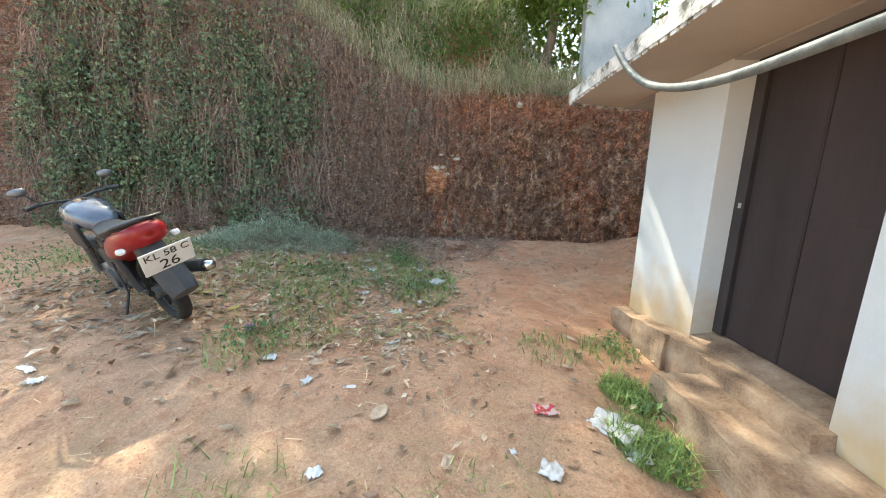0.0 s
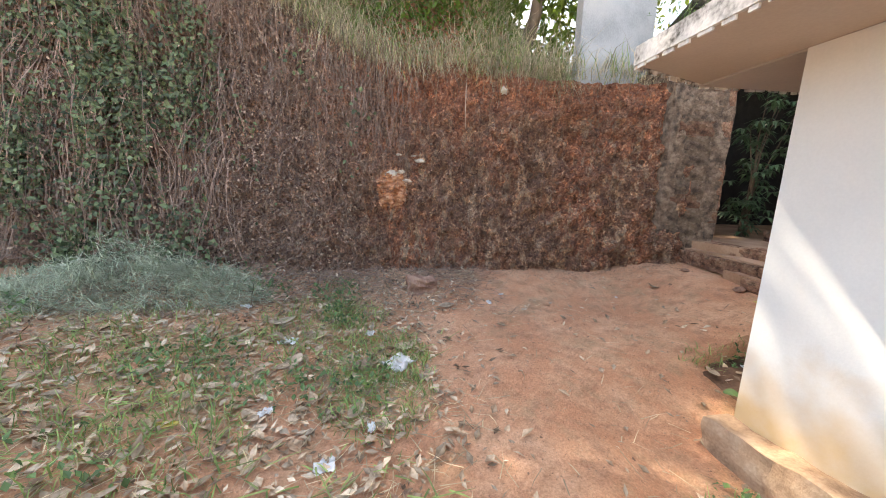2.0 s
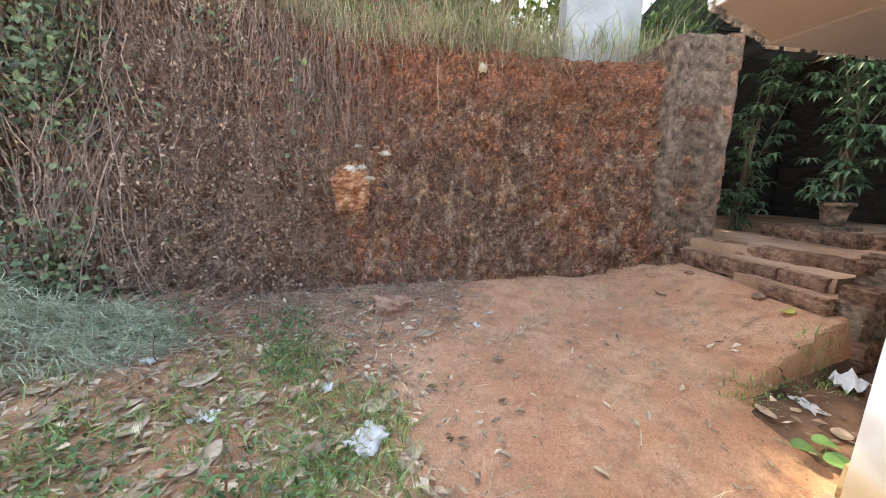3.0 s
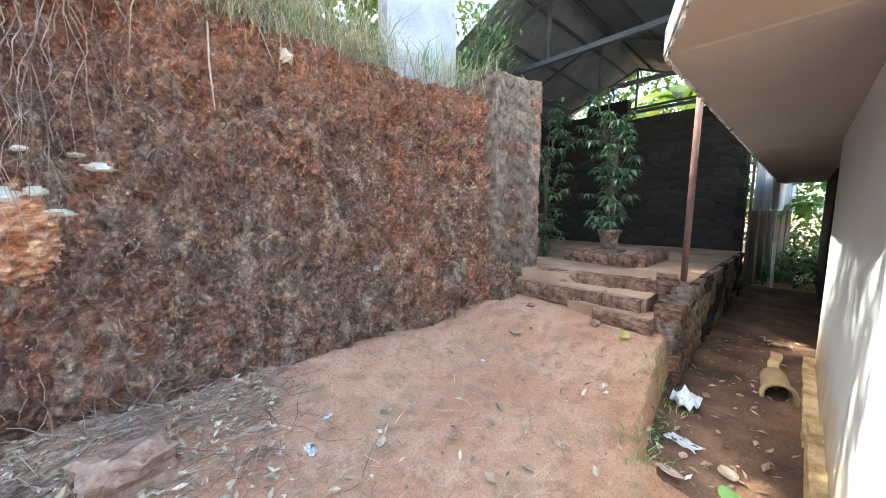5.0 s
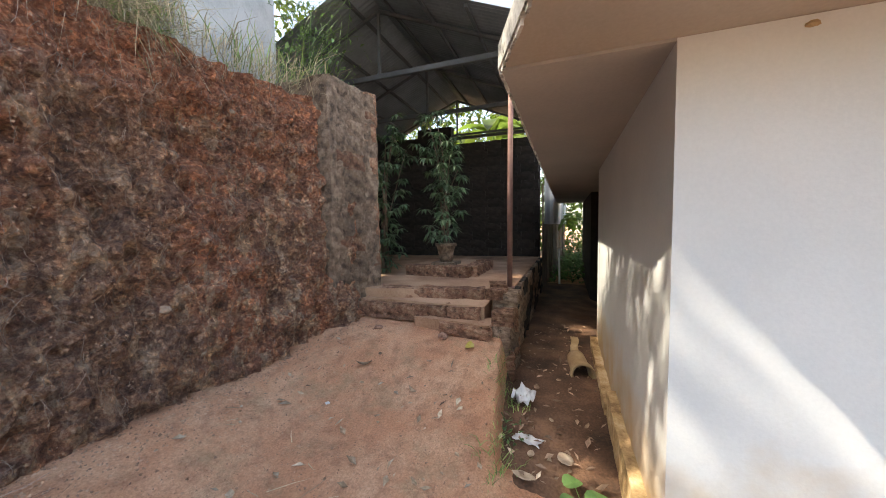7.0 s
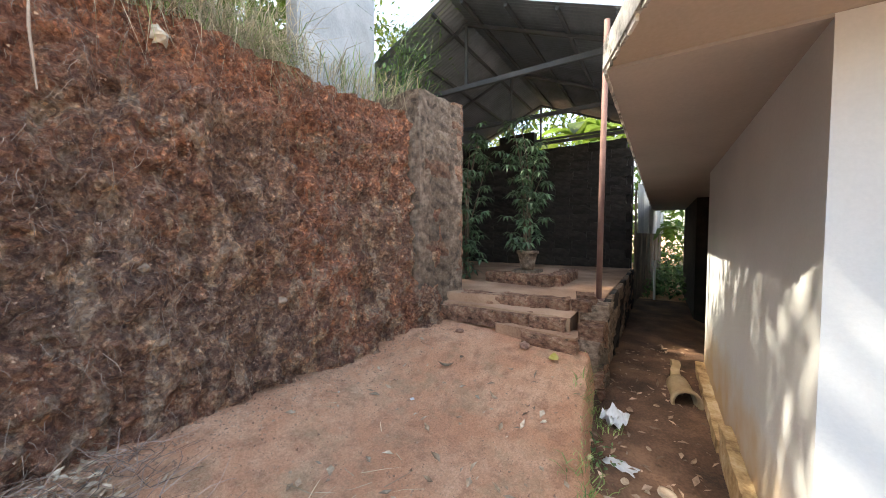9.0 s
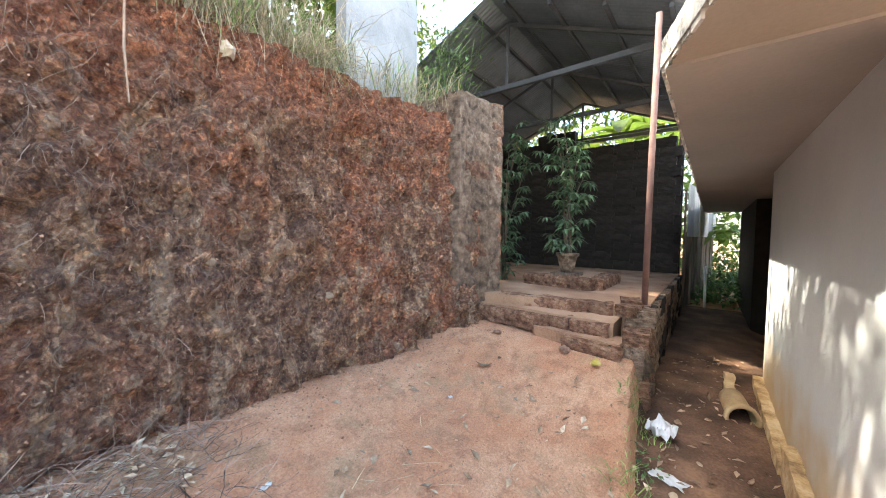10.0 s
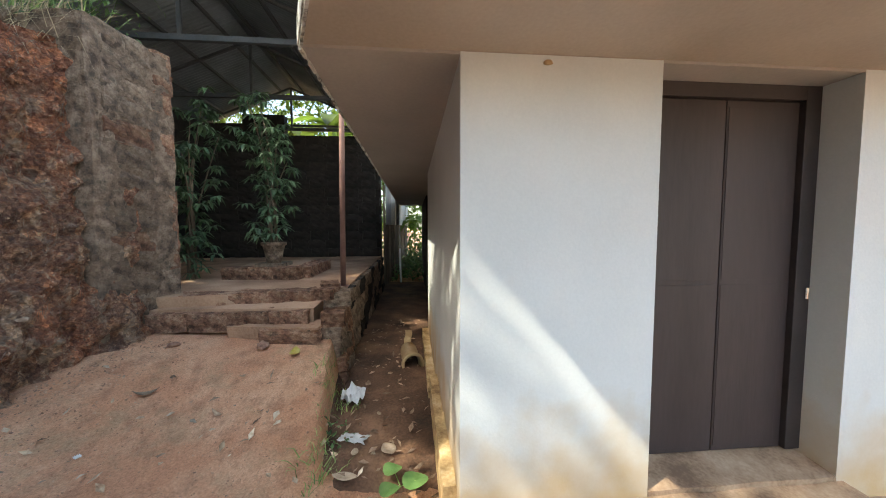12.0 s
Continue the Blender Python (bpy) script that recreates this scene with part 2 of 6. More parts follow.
LAMPRED = material("tail_lamp_red", [(0.4, 0.01, 0.01), (0.5, 0.02, 0.02)], 9, 0.15, 0.0)


def wall_paint():
    """White limewash with an ochre splash stain of uneven height above the ground, and faint runs."""
    m = material("white_limewash", [(0.61, 0.65, 0.68), (0.71, 0.745, 0.77)], 1.2, 0.88, 0.12, 80, detail=8)
    n, link = m.node_tree.nodes, m.node_tree.links.new
    bsdf = n["Principled BSDF"]
    base = bsdf.inputs["Base Color"].links[0].from_socket
    place = n.new("ShaderNodeTexCoord")
    cut = n.new("ShaderNodeSeparateXYZ")
    link(place.outputs["Object"], cut.inputs[0])
    ragged = n.new("ShaderNodeTexNoise")
    ragged.inputs["Scale"].default_value, ragged.inputs["Detail"].default_value = 3.5, 8
    link(place.outputs["Object"], ragged.inputs["Vector"])
    lift = n.new("ShaderNodeMath")
    lift.operation = "MULTIPLY_ADD"
    lift.inputs[1].default_value = -0.9
    link(ragged.outputs["Fac"], lift.inputs[0])
    link(cut.outputs["Z"], lift.inputs[2])
    span = n.new("ShaderNodeMapRange")
    span.inputs["From Min"].default_value, span.inputs["From Max"].default_value = -0.3, 0.22
    span.inputs["To Min"].default_value, span.inputs["To Max"].default_value = 0.95, 0.0
    link(lift.outputs[0], span.inputs["Value"])
    blend = n.new("ShaderNodeMix")
    blend.data_type = "RGBA"
    blend.inputs["B"].default_value = (0.56, 0.4, 0.22, 1)
    link(span.outputs[0], blend.inputs["Factor"])
    link(base, blend.inputs["A"])
    link(blend.outputs["Result"], bsdf.inputs["Base Color"])
    return m


# Near-black block colour; the shade of shed and passage is painted into it.
SHADEBLOCK = material("shade_block", [(0.014, 0.012, 0.011), (0.034, 0.028, 0.025)], 6, 0.95, 0.8, 60, vary=0.3)
MUD = material("damp_soil", [(0.045, 0.026, 0.017), (0.13, 0.07, 0.043), (0.25, 0.14, 0.085)], 2.4, 0.85, 0.9, 50, detail=12)
WHITE = wall_paint()


def bank_earth():
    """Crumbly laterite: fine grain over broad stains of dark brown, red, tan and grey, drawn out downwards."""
    m = bpy.data.materials.new("laterite_earth")
    m.use_nodes = True
    n, link = m.node_tree.nodes, m.node_tree.links.new
    bsdf = n["Principled BSDF"]
    bsdf.inputs["Roughness"].default_value = 0.97
    place = n.new("ShaderNodeTexCoord")

    def noisy(scale, detail, rough, stretch=(1, 1, 1)):
        mp, tx = n.new("ShaderNodeMapping"), n.new("ShaderNodeTexNoise")
        mp.inputs["Scale"].default_value = stretch
        link(place.outputs["Object"], mp.inputs["Vector"])
        link(mp.outputs["Vector"], tx.inputs["Vector"])
        tx.inputs["Scale"].default_value, tx.inputs["Detail"].default_value, tx.inputs["Roughness"].default_value = scale, detail, rough
        return tx.outputs["Fac"]

    def ramp(fac, stops):
        r = n.new("ShaderNodeValToRGB")
        els = r.color_ramp.elements
        while len(els) < len(stops):
            els.new(0.5)
        for e, (at, c) in zip(els, stops):
            e.position, e.color = at, (*c, 1)
        link(fac, r.inputs["Fac"])
        return r.outputs["Color"]

    def mixed(fac, a, b, kind="MIX"):
        x = n.new("ShaderNodeMix")
        x.data_type, x.blend_type = "RGBA", kind
        link(fac, x.inputs["Factor"]) if not isinstance(fac, float) else None
        if isinstance(fac, float):
            x.inputs["Factor"].default_value = fac
        link(a, x.inputs["A"])
        link(b, x.inputs["B"])
        return x.outputs["Result"]

    grain = noisy(20, 12, 0.85)
    red = ramp(grain, [(0.34, (0.13, 0.05, 0.033)), (0.49, (0.54, 0.215, 0.122)), (0.64, (0.84, 0.47, 0.3))])
    dark = ramp(grain, [(0.34, (0.055, 0.033, 0.027)), (0.49, (0.33, 0.17, 0.11)), (0.64, (0.68, 0.45, 0.31))])
    humus = ramp(grain, [(0.34, (0.06, 0.038, 0.03)), (0.49, (0.33, 0.19, 0.13)), (0.64, (0.64, 0.44, 0.33))])
    tan = ramp(grain, [(0.34, (0.2, 0.1, 0.055)), (0.49, (0.62, 0.4, 0.26)), (0.64, (0.86, 0.7, 0.54))])
    broad = ramp(noisy(0.9, 8, 0.65, (1, 1, 0.6)), [(0.45, (0, 0, 0)), (0.6, (1, 1, 1))])
    patch = ramp(noisy(5.5, 8, 0.65, (1.5, 1, 0.5)), [(0.52, (0, 0, 0)), (0.58, (1, 1, 1))])
    gloom = ramp(noisy(3.2, 9, 0.7, (1.3, 1, 0.55)), [(0.53, (0, 0, 0)), (0.6, (0.85, 0.85, 0.85))])
    cut = n.new("ShaderNodeSeparateXYZ")
    link(place.outputs["Object"], cut.inputs[0])
    ragged = noisy(1.7, 7, 0.65)

    def strata(axis, wave, low, high):
        """0 to 1 along an axis, with a ragged border."""
        add, span = n.new("ShaderNodeMath"), n.new("ShaderNodeMapRange")
        add.operation = "MULTIPLY_ADD"
        add.inputs[1].default_value = wave
        link(ragged, add.inputs[0])
        link(cut.outputs[axis], add.inputs[2])
        span.inputs["From Min"].default_value, span.inputs["From Max"].default_value = low, high
        link(add.outputs[0], span.inputs["Value"])
        return span.outputs[0]

    stained = mixed(gloom, mixed(patch, mixed(broad, dark, red), tan), dark)
    topped = mixed(strata("Z", 1.4, 3.1, 3.4), stained, red)
    bared = mixed(strata("X", 2.6, -0.2, 1.1), humus, topped)
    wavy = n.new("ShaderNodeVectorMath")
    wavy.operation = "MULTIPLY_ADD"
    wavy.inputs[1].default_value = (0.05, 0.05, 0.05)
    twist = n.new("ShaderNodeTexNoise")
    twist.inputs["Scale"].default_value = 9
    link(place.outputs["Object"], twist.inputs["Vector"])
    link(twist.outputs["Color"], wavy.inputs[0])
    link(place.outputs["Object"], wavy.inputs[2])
    out = bared
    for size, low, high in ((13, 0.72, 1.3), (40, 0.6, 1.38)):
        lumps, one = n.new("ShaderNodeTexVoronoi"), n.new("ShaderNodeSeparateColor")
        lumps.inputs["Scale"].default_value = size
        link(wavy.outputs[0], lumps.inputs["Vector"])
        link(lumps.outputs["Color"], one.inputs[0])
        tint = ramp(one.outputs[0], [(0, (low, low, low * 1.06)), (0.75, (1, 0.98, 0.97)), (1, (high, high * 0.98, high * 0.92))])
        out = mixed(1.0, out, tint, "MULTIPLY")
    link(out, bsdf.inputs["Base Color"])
    pits = n.new("ShaderNodeTexVoronoi")
    pits.inputs["Scale"].default_value = 34
    link(wavy.outputs[0], pits.inputs["Vector"])
    high = n.new("ShaderNodeMath")
    high.operation = "MULTIPLY_ADD"
    high.inputs[1].default_value = -0.7
    link(pits.outputs["Distance"], high.inputs[0])
    link(grain, high.inputs[2])
    bp = n.new("ShaderNodeBump")
    bp.inputs["Strength"].default_value, bp.inputs["Distance"].default_value = 1.0, 0.09
    link(high.outputs[0], bp.inputs["Height"])
    link(bp.outputs["Normal"], bsdf.inputs["Normal"])
    return m


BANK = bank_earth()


def soil_earth():
    """Trodden laterite soil: fine grit, faint worn patches of red and pale dust, small dark specks."""
    m = bpy.data.materials.new("red_soil")
    m.use_nodes = True
    n, link = m.node_tree.nodes, m.node_tree.links.new
    bsdf = n["Principled BSDF"]
    bsdf.inputs["Roughness"].default_value = 0.97
    place = n.new("ShaderNodeTexCoord")

    def noisy(scale, detail, rough):
        tx = n.new("ShaderNodeTexNoise")
        link(place.outputs["Object"], tx.inputs["Vector"])
        tx.inputs["Scale"].default_value, tx.inputs["Detail"].default_value, tx.inputs["Roughness"].default_value = scale, detail, rough
        return tx.outputs["Fac"]

    def ramp(fac, stops):
        r = n.new("ShaderNodeValToRGB")
        els = r.color_ramp.elements
        while len(els) < len(stops):
            els.new(0.5)
        for e, (at, c) in zip(els, stops):
            e.position, e.color = at, (*c, 1)
        link(fac, r.inputs["Fac"])
        return r.outputs["Color"]

    def mixed(fac, a, b):
        x = n.new("ShaderNodeMix")
        x.data_type = "RGBA"
        link(fac, x.inputs["Factor"])
        link(a, x.inputs["A"])
        link(b, x.inputs["B"])
        return x.outputs["Result"]

    grit = noisy(70, 10, 0.8)
    red = ramp(grit, [(0.3, (0.32, 0.155, 0.09)), (0.5, (0.6, 0.3, 0.175)), (0.7, (0.75, 0.44, 0.27))])
    pale = ramp(grit, [(0.3, (0.46, 0.26, 0.165)), (0.5, (0.73, 0.45, 0.29)), (0.7, (0.87, 0.63, 0.46))])
    moss = ramp(grit, [(0.3, (0.17, 0.13, 0.075)), (0.7, (0.42, 0.35, 0.21))])
    grown = ramp(noisy(2.3, 10, 0.7), [(0.52, (0, 0, 0)), (0.66, (0.5, 0.5, 0.5))])
    trodden = ramp(noisy(6.5, 9, 0.75), [(0.5, (0, 0, 0)), (0.62, (0.6, 0.6, 0.6))])
    earthy = ramp(grit, [(0.3, (0.22, 0.1, 0.06)), (0.7, (0.5, 0.26, 0.155))])
    broad = ramp(noisy(1.6, 12, 0.7), [(0.43, (0, 0, 0)), (0.66, (1, 1, 1))])
    speck = ramp(noisy(38, 4, 0.6), [(0.66, (0, 0, 0)), (0.72, (0.7, 0.7, 0.7))])
    dark = ramp(grit, [(0.3, (0.12, 0.07, 0.045)), (0.7, (0.26, 0.15, 0.1))])
    # the yard before the house is browner, with old leaf mould in it
    cut, add, span = n.new("ShaderNodeSeparateXYZ"), n.new("ShaderNodeMath"), n.new("ShaderNodeMapRange")
    link(place.outputs["Object"], cut.inputs[0])
    add.operation = "MULTIPLY_ADD"
    add.inputs[1].default_value = 4.0
    link(noisy(1.1, 8, 0.7), add.inputs[0])
    link(cut.outputs["Y"], add.inputs[2])
    span.inputs["From Min"].default_value, span.inputs["From Max"].default_value = 3.4, 5.4
    link(add.outputs[0], span.inputs["Value"])
    mould = ramp(grit, [(0.3, (0.26, 0.165, 0.105)), (0.5, (0.48, 0.32, 0.21)), (0.7, (0.66, 0.49, 0.35))])
    bare = mixed(span.outputs[0], mixed(broad, mould, pale), mixed(broad, red, pale))
    link(mixed(speck, mixed(grown, mixed(trodden, bare, earthy), moss), dark), bsdf.inputs["Base Color"])
    bp = n.new("ShaderNodeBump")
    bp.inputs["Strength"].default_value, bp.inputs["Distance"].default_value = 0.8, 0.02
    link(grit, bp.inputs["Height"])
    link(bp.outputs["Normal"], bsdf.inputs["Normal"])
    return m


SOIL = soil_earth()


# ---- ground ----
def drain_edge(x):
    """The y of the path's edge above the drain."""
    return 4.29 + 0.115 * (min(max(x, 2.3), 4.5) - 2.65)


def ground_z(x, y):
    z = -0.15 + 0.047 * min(max(y, -6), 6.6)
    z += 0.24 * bump01(-x, 0.2, 2.6) * bump01(y, 0.8, 2.6)
    edge = drain_edge(x)
    z += 0.36 * bump01(x, 2.4, 3.95) * bump01(y, edge, edge + 0.09)
    z -= 0.11 * bump01(x, 0.9, 1.6) * (1 - bump01(y, 3.7, 4.4)) * bump01(y, -1.0, 0.5)
    z += 0.16 * bump01(y, 5.6, 6.5) * (1 - bump01(x, 2.0, 3.6))
    drain = bump01(x, 2.3, 2.85) * (1 - bump01(y, edge - 0.03, edge + 0.05)) * bump01(y, 3.2, 3.5)
    return lerp(z, -0.03, drain)


def uneven(x, y):
    return 0.022 * noise.noise((x * 0.9, y * 0.9, 0)) + 0.006 * noise.noise((x * 3, y * 3, 3)) + 0.004 * noise.noise((x * 9, y * 9, 9)) + 0.008 * noise.noise((x * 26, y * 26, 4)) ** 2


def soil_z(x, y):
    return ground_z(x, y) + uneven(x, y)


def rest_z(x, y):
    """The surface on which loose things lie, the damp soil in the drain included."""
    return soil_z(x, y) + (0.03 + 0.02 * noise.noise((x * 3, y * 3, 4)) if x > 2.45 and y < drain_edge(x) - 0.08 else 0.0)


def stretched(lo, hi, step, far):
    inside = list(np.arange(lo, hi + step / 2, step))
    out, d, v = [], step, hi
    while v < far:
        d *= 1.4
        v += d
        out.append(v)
    low, d, v = [], step, lo
    while v > -far:
        d *= 1.5
        v -= d
        low.append(v)
    return low[::-1] + inside + out


def from_lists(name, verts, faces, mat, smooth=False):
    data = bpy.data.meshes.new(name)
    data.from_pydata(verts, [], faces)
    if smooth:
        data.polygons.foreach_set("use_smooth", [True] * len(data.polygons))
    data.materials.append(mat)
    return new(name, data)


def build_ground():
    xs, ys = stretched(-4.6, 5.0, 0.025, 400), stretched(-0.6, 6.8, 0.025, 400)
    verts = [(x, y, soil_z(x, y) if abs(x) < 30 and abs(y) < 30 else ground_z(x, y)) for y in ys for x in xs]
    w = len(xs)
    faces = [(j * w + i, j * w + i + 1, (j + 1) * w + i + 1, (j + 1) * w + i) for j in range(len(ys) - 1) for i in range(w - 1)]
    return tagged(from_lists("ground", verts, faces, SOIL, False), "bare red laterite soil with worn patches", "ground", kind="structure")


build_ground()


# ---- earth bank ----
def bank_face(x, h):
    """The y of the cut face at x, h from 0 at the foot to 1 at the top."""
    y = 6.5 + 0.22 * h
    y -= 0.35 * bump01(x, 2.8, 3.9) * (1 - 0.2 * h)
    y -= 0.45 * bump01(-x, 0.0, 2.6) * (1 - h) ** 2
    return y


def bank_top(x):
    return 3.02 + 1.9 * bump01(-x, 0.0, 4.2)


def bank_rough(x, z):
    y = 0.10 * noise.noise((x * 0.9, z * 0.9, 1)) + 0.13 * noise.noise((x * 3.1, z * 1.5, 5)) + 0.10 * noise.noise((x * 7, z * 5, 8)) - 0.07 * abs(noise.noise((x * 5, z * 3.6, 12)))
    cell = noise.voronoi((x * 9, z * 7, 3))[0]
    small = noise.voronoi((x * 24, z * 20, 6))[0]
    return y + 0.1 * cell[0] + 0.04 * small[0] + 0.04 * noise.noise((x * 19, z * 14, 2))


def bank_point(x, h):
    z = lerp(ground_z(x, 6.4), bank_top(x), h)
    return Vector((x, bank_face(x, max(h, 0)) + bank_rough(x, z), z))


BACK = (0.1, 0.25, 0.45, 0.7, 1.0, 1.4, 2.0, 3.5, 6, 12, 28)


def slope_rise(x, d):
    """How far the overgrown slope has risen at d behind the edge of the cut."""
    return (0.3 + 1.75 * (1 - bump01(x, 0.9, 2.4))) * bump01(d, 0, 1.6)


def build_bank():
    xs = list(np.arange(-14, -4, 0.2)) + list(np.arange(-4, -0.6, 0.04)) + list(np.arange(-0.6, 4.02, 0.021))
    hs = list(np.linspace(-0.06, 1, 140))
    verts, faces = [], []
    for x in xs:
        last = None
        for h in hs:
            last = bank_point(x, h)
            verts.append(tuple(last))
        for d in BACK:
            verts.append((x, last.y + d, last.z + slope_rise(x, d) + 0.1 * bump01(d, 0, 0.8) * noise.noise((x, d * 2, 0))))
    n = len(hs) + len(BACK)
    for a in range(len(xs) - 1):
        for k in range(n - 1):
            faces.append((a * n + k, (a + 1) * n + k, (a + 1) * n + k + 1, a * n + k + 1))
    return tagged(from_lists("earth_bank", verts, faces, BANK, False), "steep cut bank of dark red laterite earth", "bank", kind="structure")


build_bank()


# ---- leaves, blades, stems ----
class Cloud:
    """Many small leaves or blades gathered in one mesh."""

    def __init__(self):
        self.v, self.f = [], []

    def leaf(self, p, way, up, length, width, droop=0.15):
        way = way.normalized()
        side = way.cross(up)
        side = side.normalized() if side.length > 1e-4 else way.orthogonal().normalized()
        over = side.cross(way)
        a = len(self.v)
        mid = p + way * length * 0.45 + over * length * 0.06
        tip = p + way * length - over * length * droop
        self.v += [tuple(p), tuple(mid + side * width / 2), tuple(tip), tuple(mid - side * width / 2), tuple(mid - over * width * 0.18)]
        self.f += [(a, a + 1, a + 4), (a + 1, a + 2, a + 4), (a + 2, a + 3, a + 4), (a + 3, a, a + 4)]

    def blade(self, p, way, length, width, bend):
        side = Vector((-way.y, way.x, 0)) if abs(way.z) < 0.95 else Vector((math.cos(bend.x * 40), math.sin(bend.x * 40), 0))
        side = side.normalized() * width / 2
        a = len(self.v)
        p1, p2 = p + way * length * 0.5 + bend * length * 0.25, p + way * length * 0.85 + bend * length
        self.v += [tuple(p - side), tuple(p + side), tuple(p1 + side * 0.8), tuple(p1 - side * 0.8), tuple(p2)]
        self.f += [(a, a + 1, a + 2, a + 3), (a + 3, a + 2, a + 4)]

    def stem(self, pts, r):
        a, n = len(self.v), len(pts)
        for i, p in enumerate(pts):
            w = r * (1 - 0.7 * i / n)
            self.v += [(p.x + w, p.y, p.z), (p.x - w * 0.5, p.y - w * 0.86, p.z), (p.x - w * 0.5, p.y + w * 0.3, p.z + w * 0.8)]
        for i in range(n - 1):
            for k in range(3):
                self.f.append((a + 3 * i + k, a + 3 * i + (k + 1) % 3, a + 3 * i + 3 + (k + 1) % 3, a + 3 * i + 3 + k))

    def done(self, name, mat, label, category, kind="stuff"):
        return tagged(from_lists(name, self.v, self.f, mat), label, category, kind=kind)

    def part(self, name, mat, parent, label=""):
        ob = from_lists(name, self.v, self.f, mat)
        ob.parent = parent
        if label:
            ob["label"] = label
        return ob


R = random.Random(7)


def rnd_way(up=0.0):
    return Vector((R.uniform(-1, 1), R.uniform(-1, 1), R.uniform(-1, 1) + up)).normalized()


# ---- what grows on the bank ----
def build_creepers():
    c, stems = Cloud(), Cloud()
    for _ in range(2300):
        x = R.uniform(-8.0, -0.1)
        if R.random() > bump01(-x, 1.6, 3.0) + 0.04:
            continue
        if noise.noise((x * 0.9, 3.3, 0)) < -0.45:
            continue
        h = R.uniform(lerp(0.55, 0.25, bump01(-x, 1.0, 2.6)), 1.02)
        drop = R.uniform(0.2, 0.75) * (0.6 + 0.4 * bump01(-x, 0, 2))
        pts, out = [], R.uniform(0.03, 0.3)
        for k in range(9):
            f = k / 8
            hh = max(0.02, h - drop * f)
            q = bank_point(x + 0.12 * math.sin(f * 5 + x * 7), min(hh, 1))
            q.y -= out * math.sin(math.pi * min(1, f * 0.8 + 0.15)) + 0.02
            if hh > 1:
                q.z += hh - 1
            pts.append(q)
            green = 1.1 * noise.noise((q.x * 2.1, q.z * 0.9, 4)) + 0.25 * bump01(q.z, 1.0, 3.0) + 0.45 * bump01(-q.x, 2.0, 3.3) - 0.15
            for _ in range(int(R.random() + 4.0 * max(0, green))):
                p = q + Vector((R.gauss(0, 0.08), R.uniform(-0.14, 0.03), R.gauss(0, 0.15)))
                size = R.uniform(0.035, 0.085)
                c.leaf(p, rnd_way(-0.5), Vector((R.uniform(-0.4, 0.4), -1, 0.6)), size, size * R.uniform(0.55, 0.9))
        if R.random() < 0.6:
            stems.stem(pts, R.uniform(0.002, 0.006))
    c.done("creeper_leaves", IVY, "dense dark green creeper leaves hanging over the bank", "creeper")
    stems.done("creeper_stems", DEADSTEM, "tangled grey creeper stems on the bank", "creeper")


build_creepers()


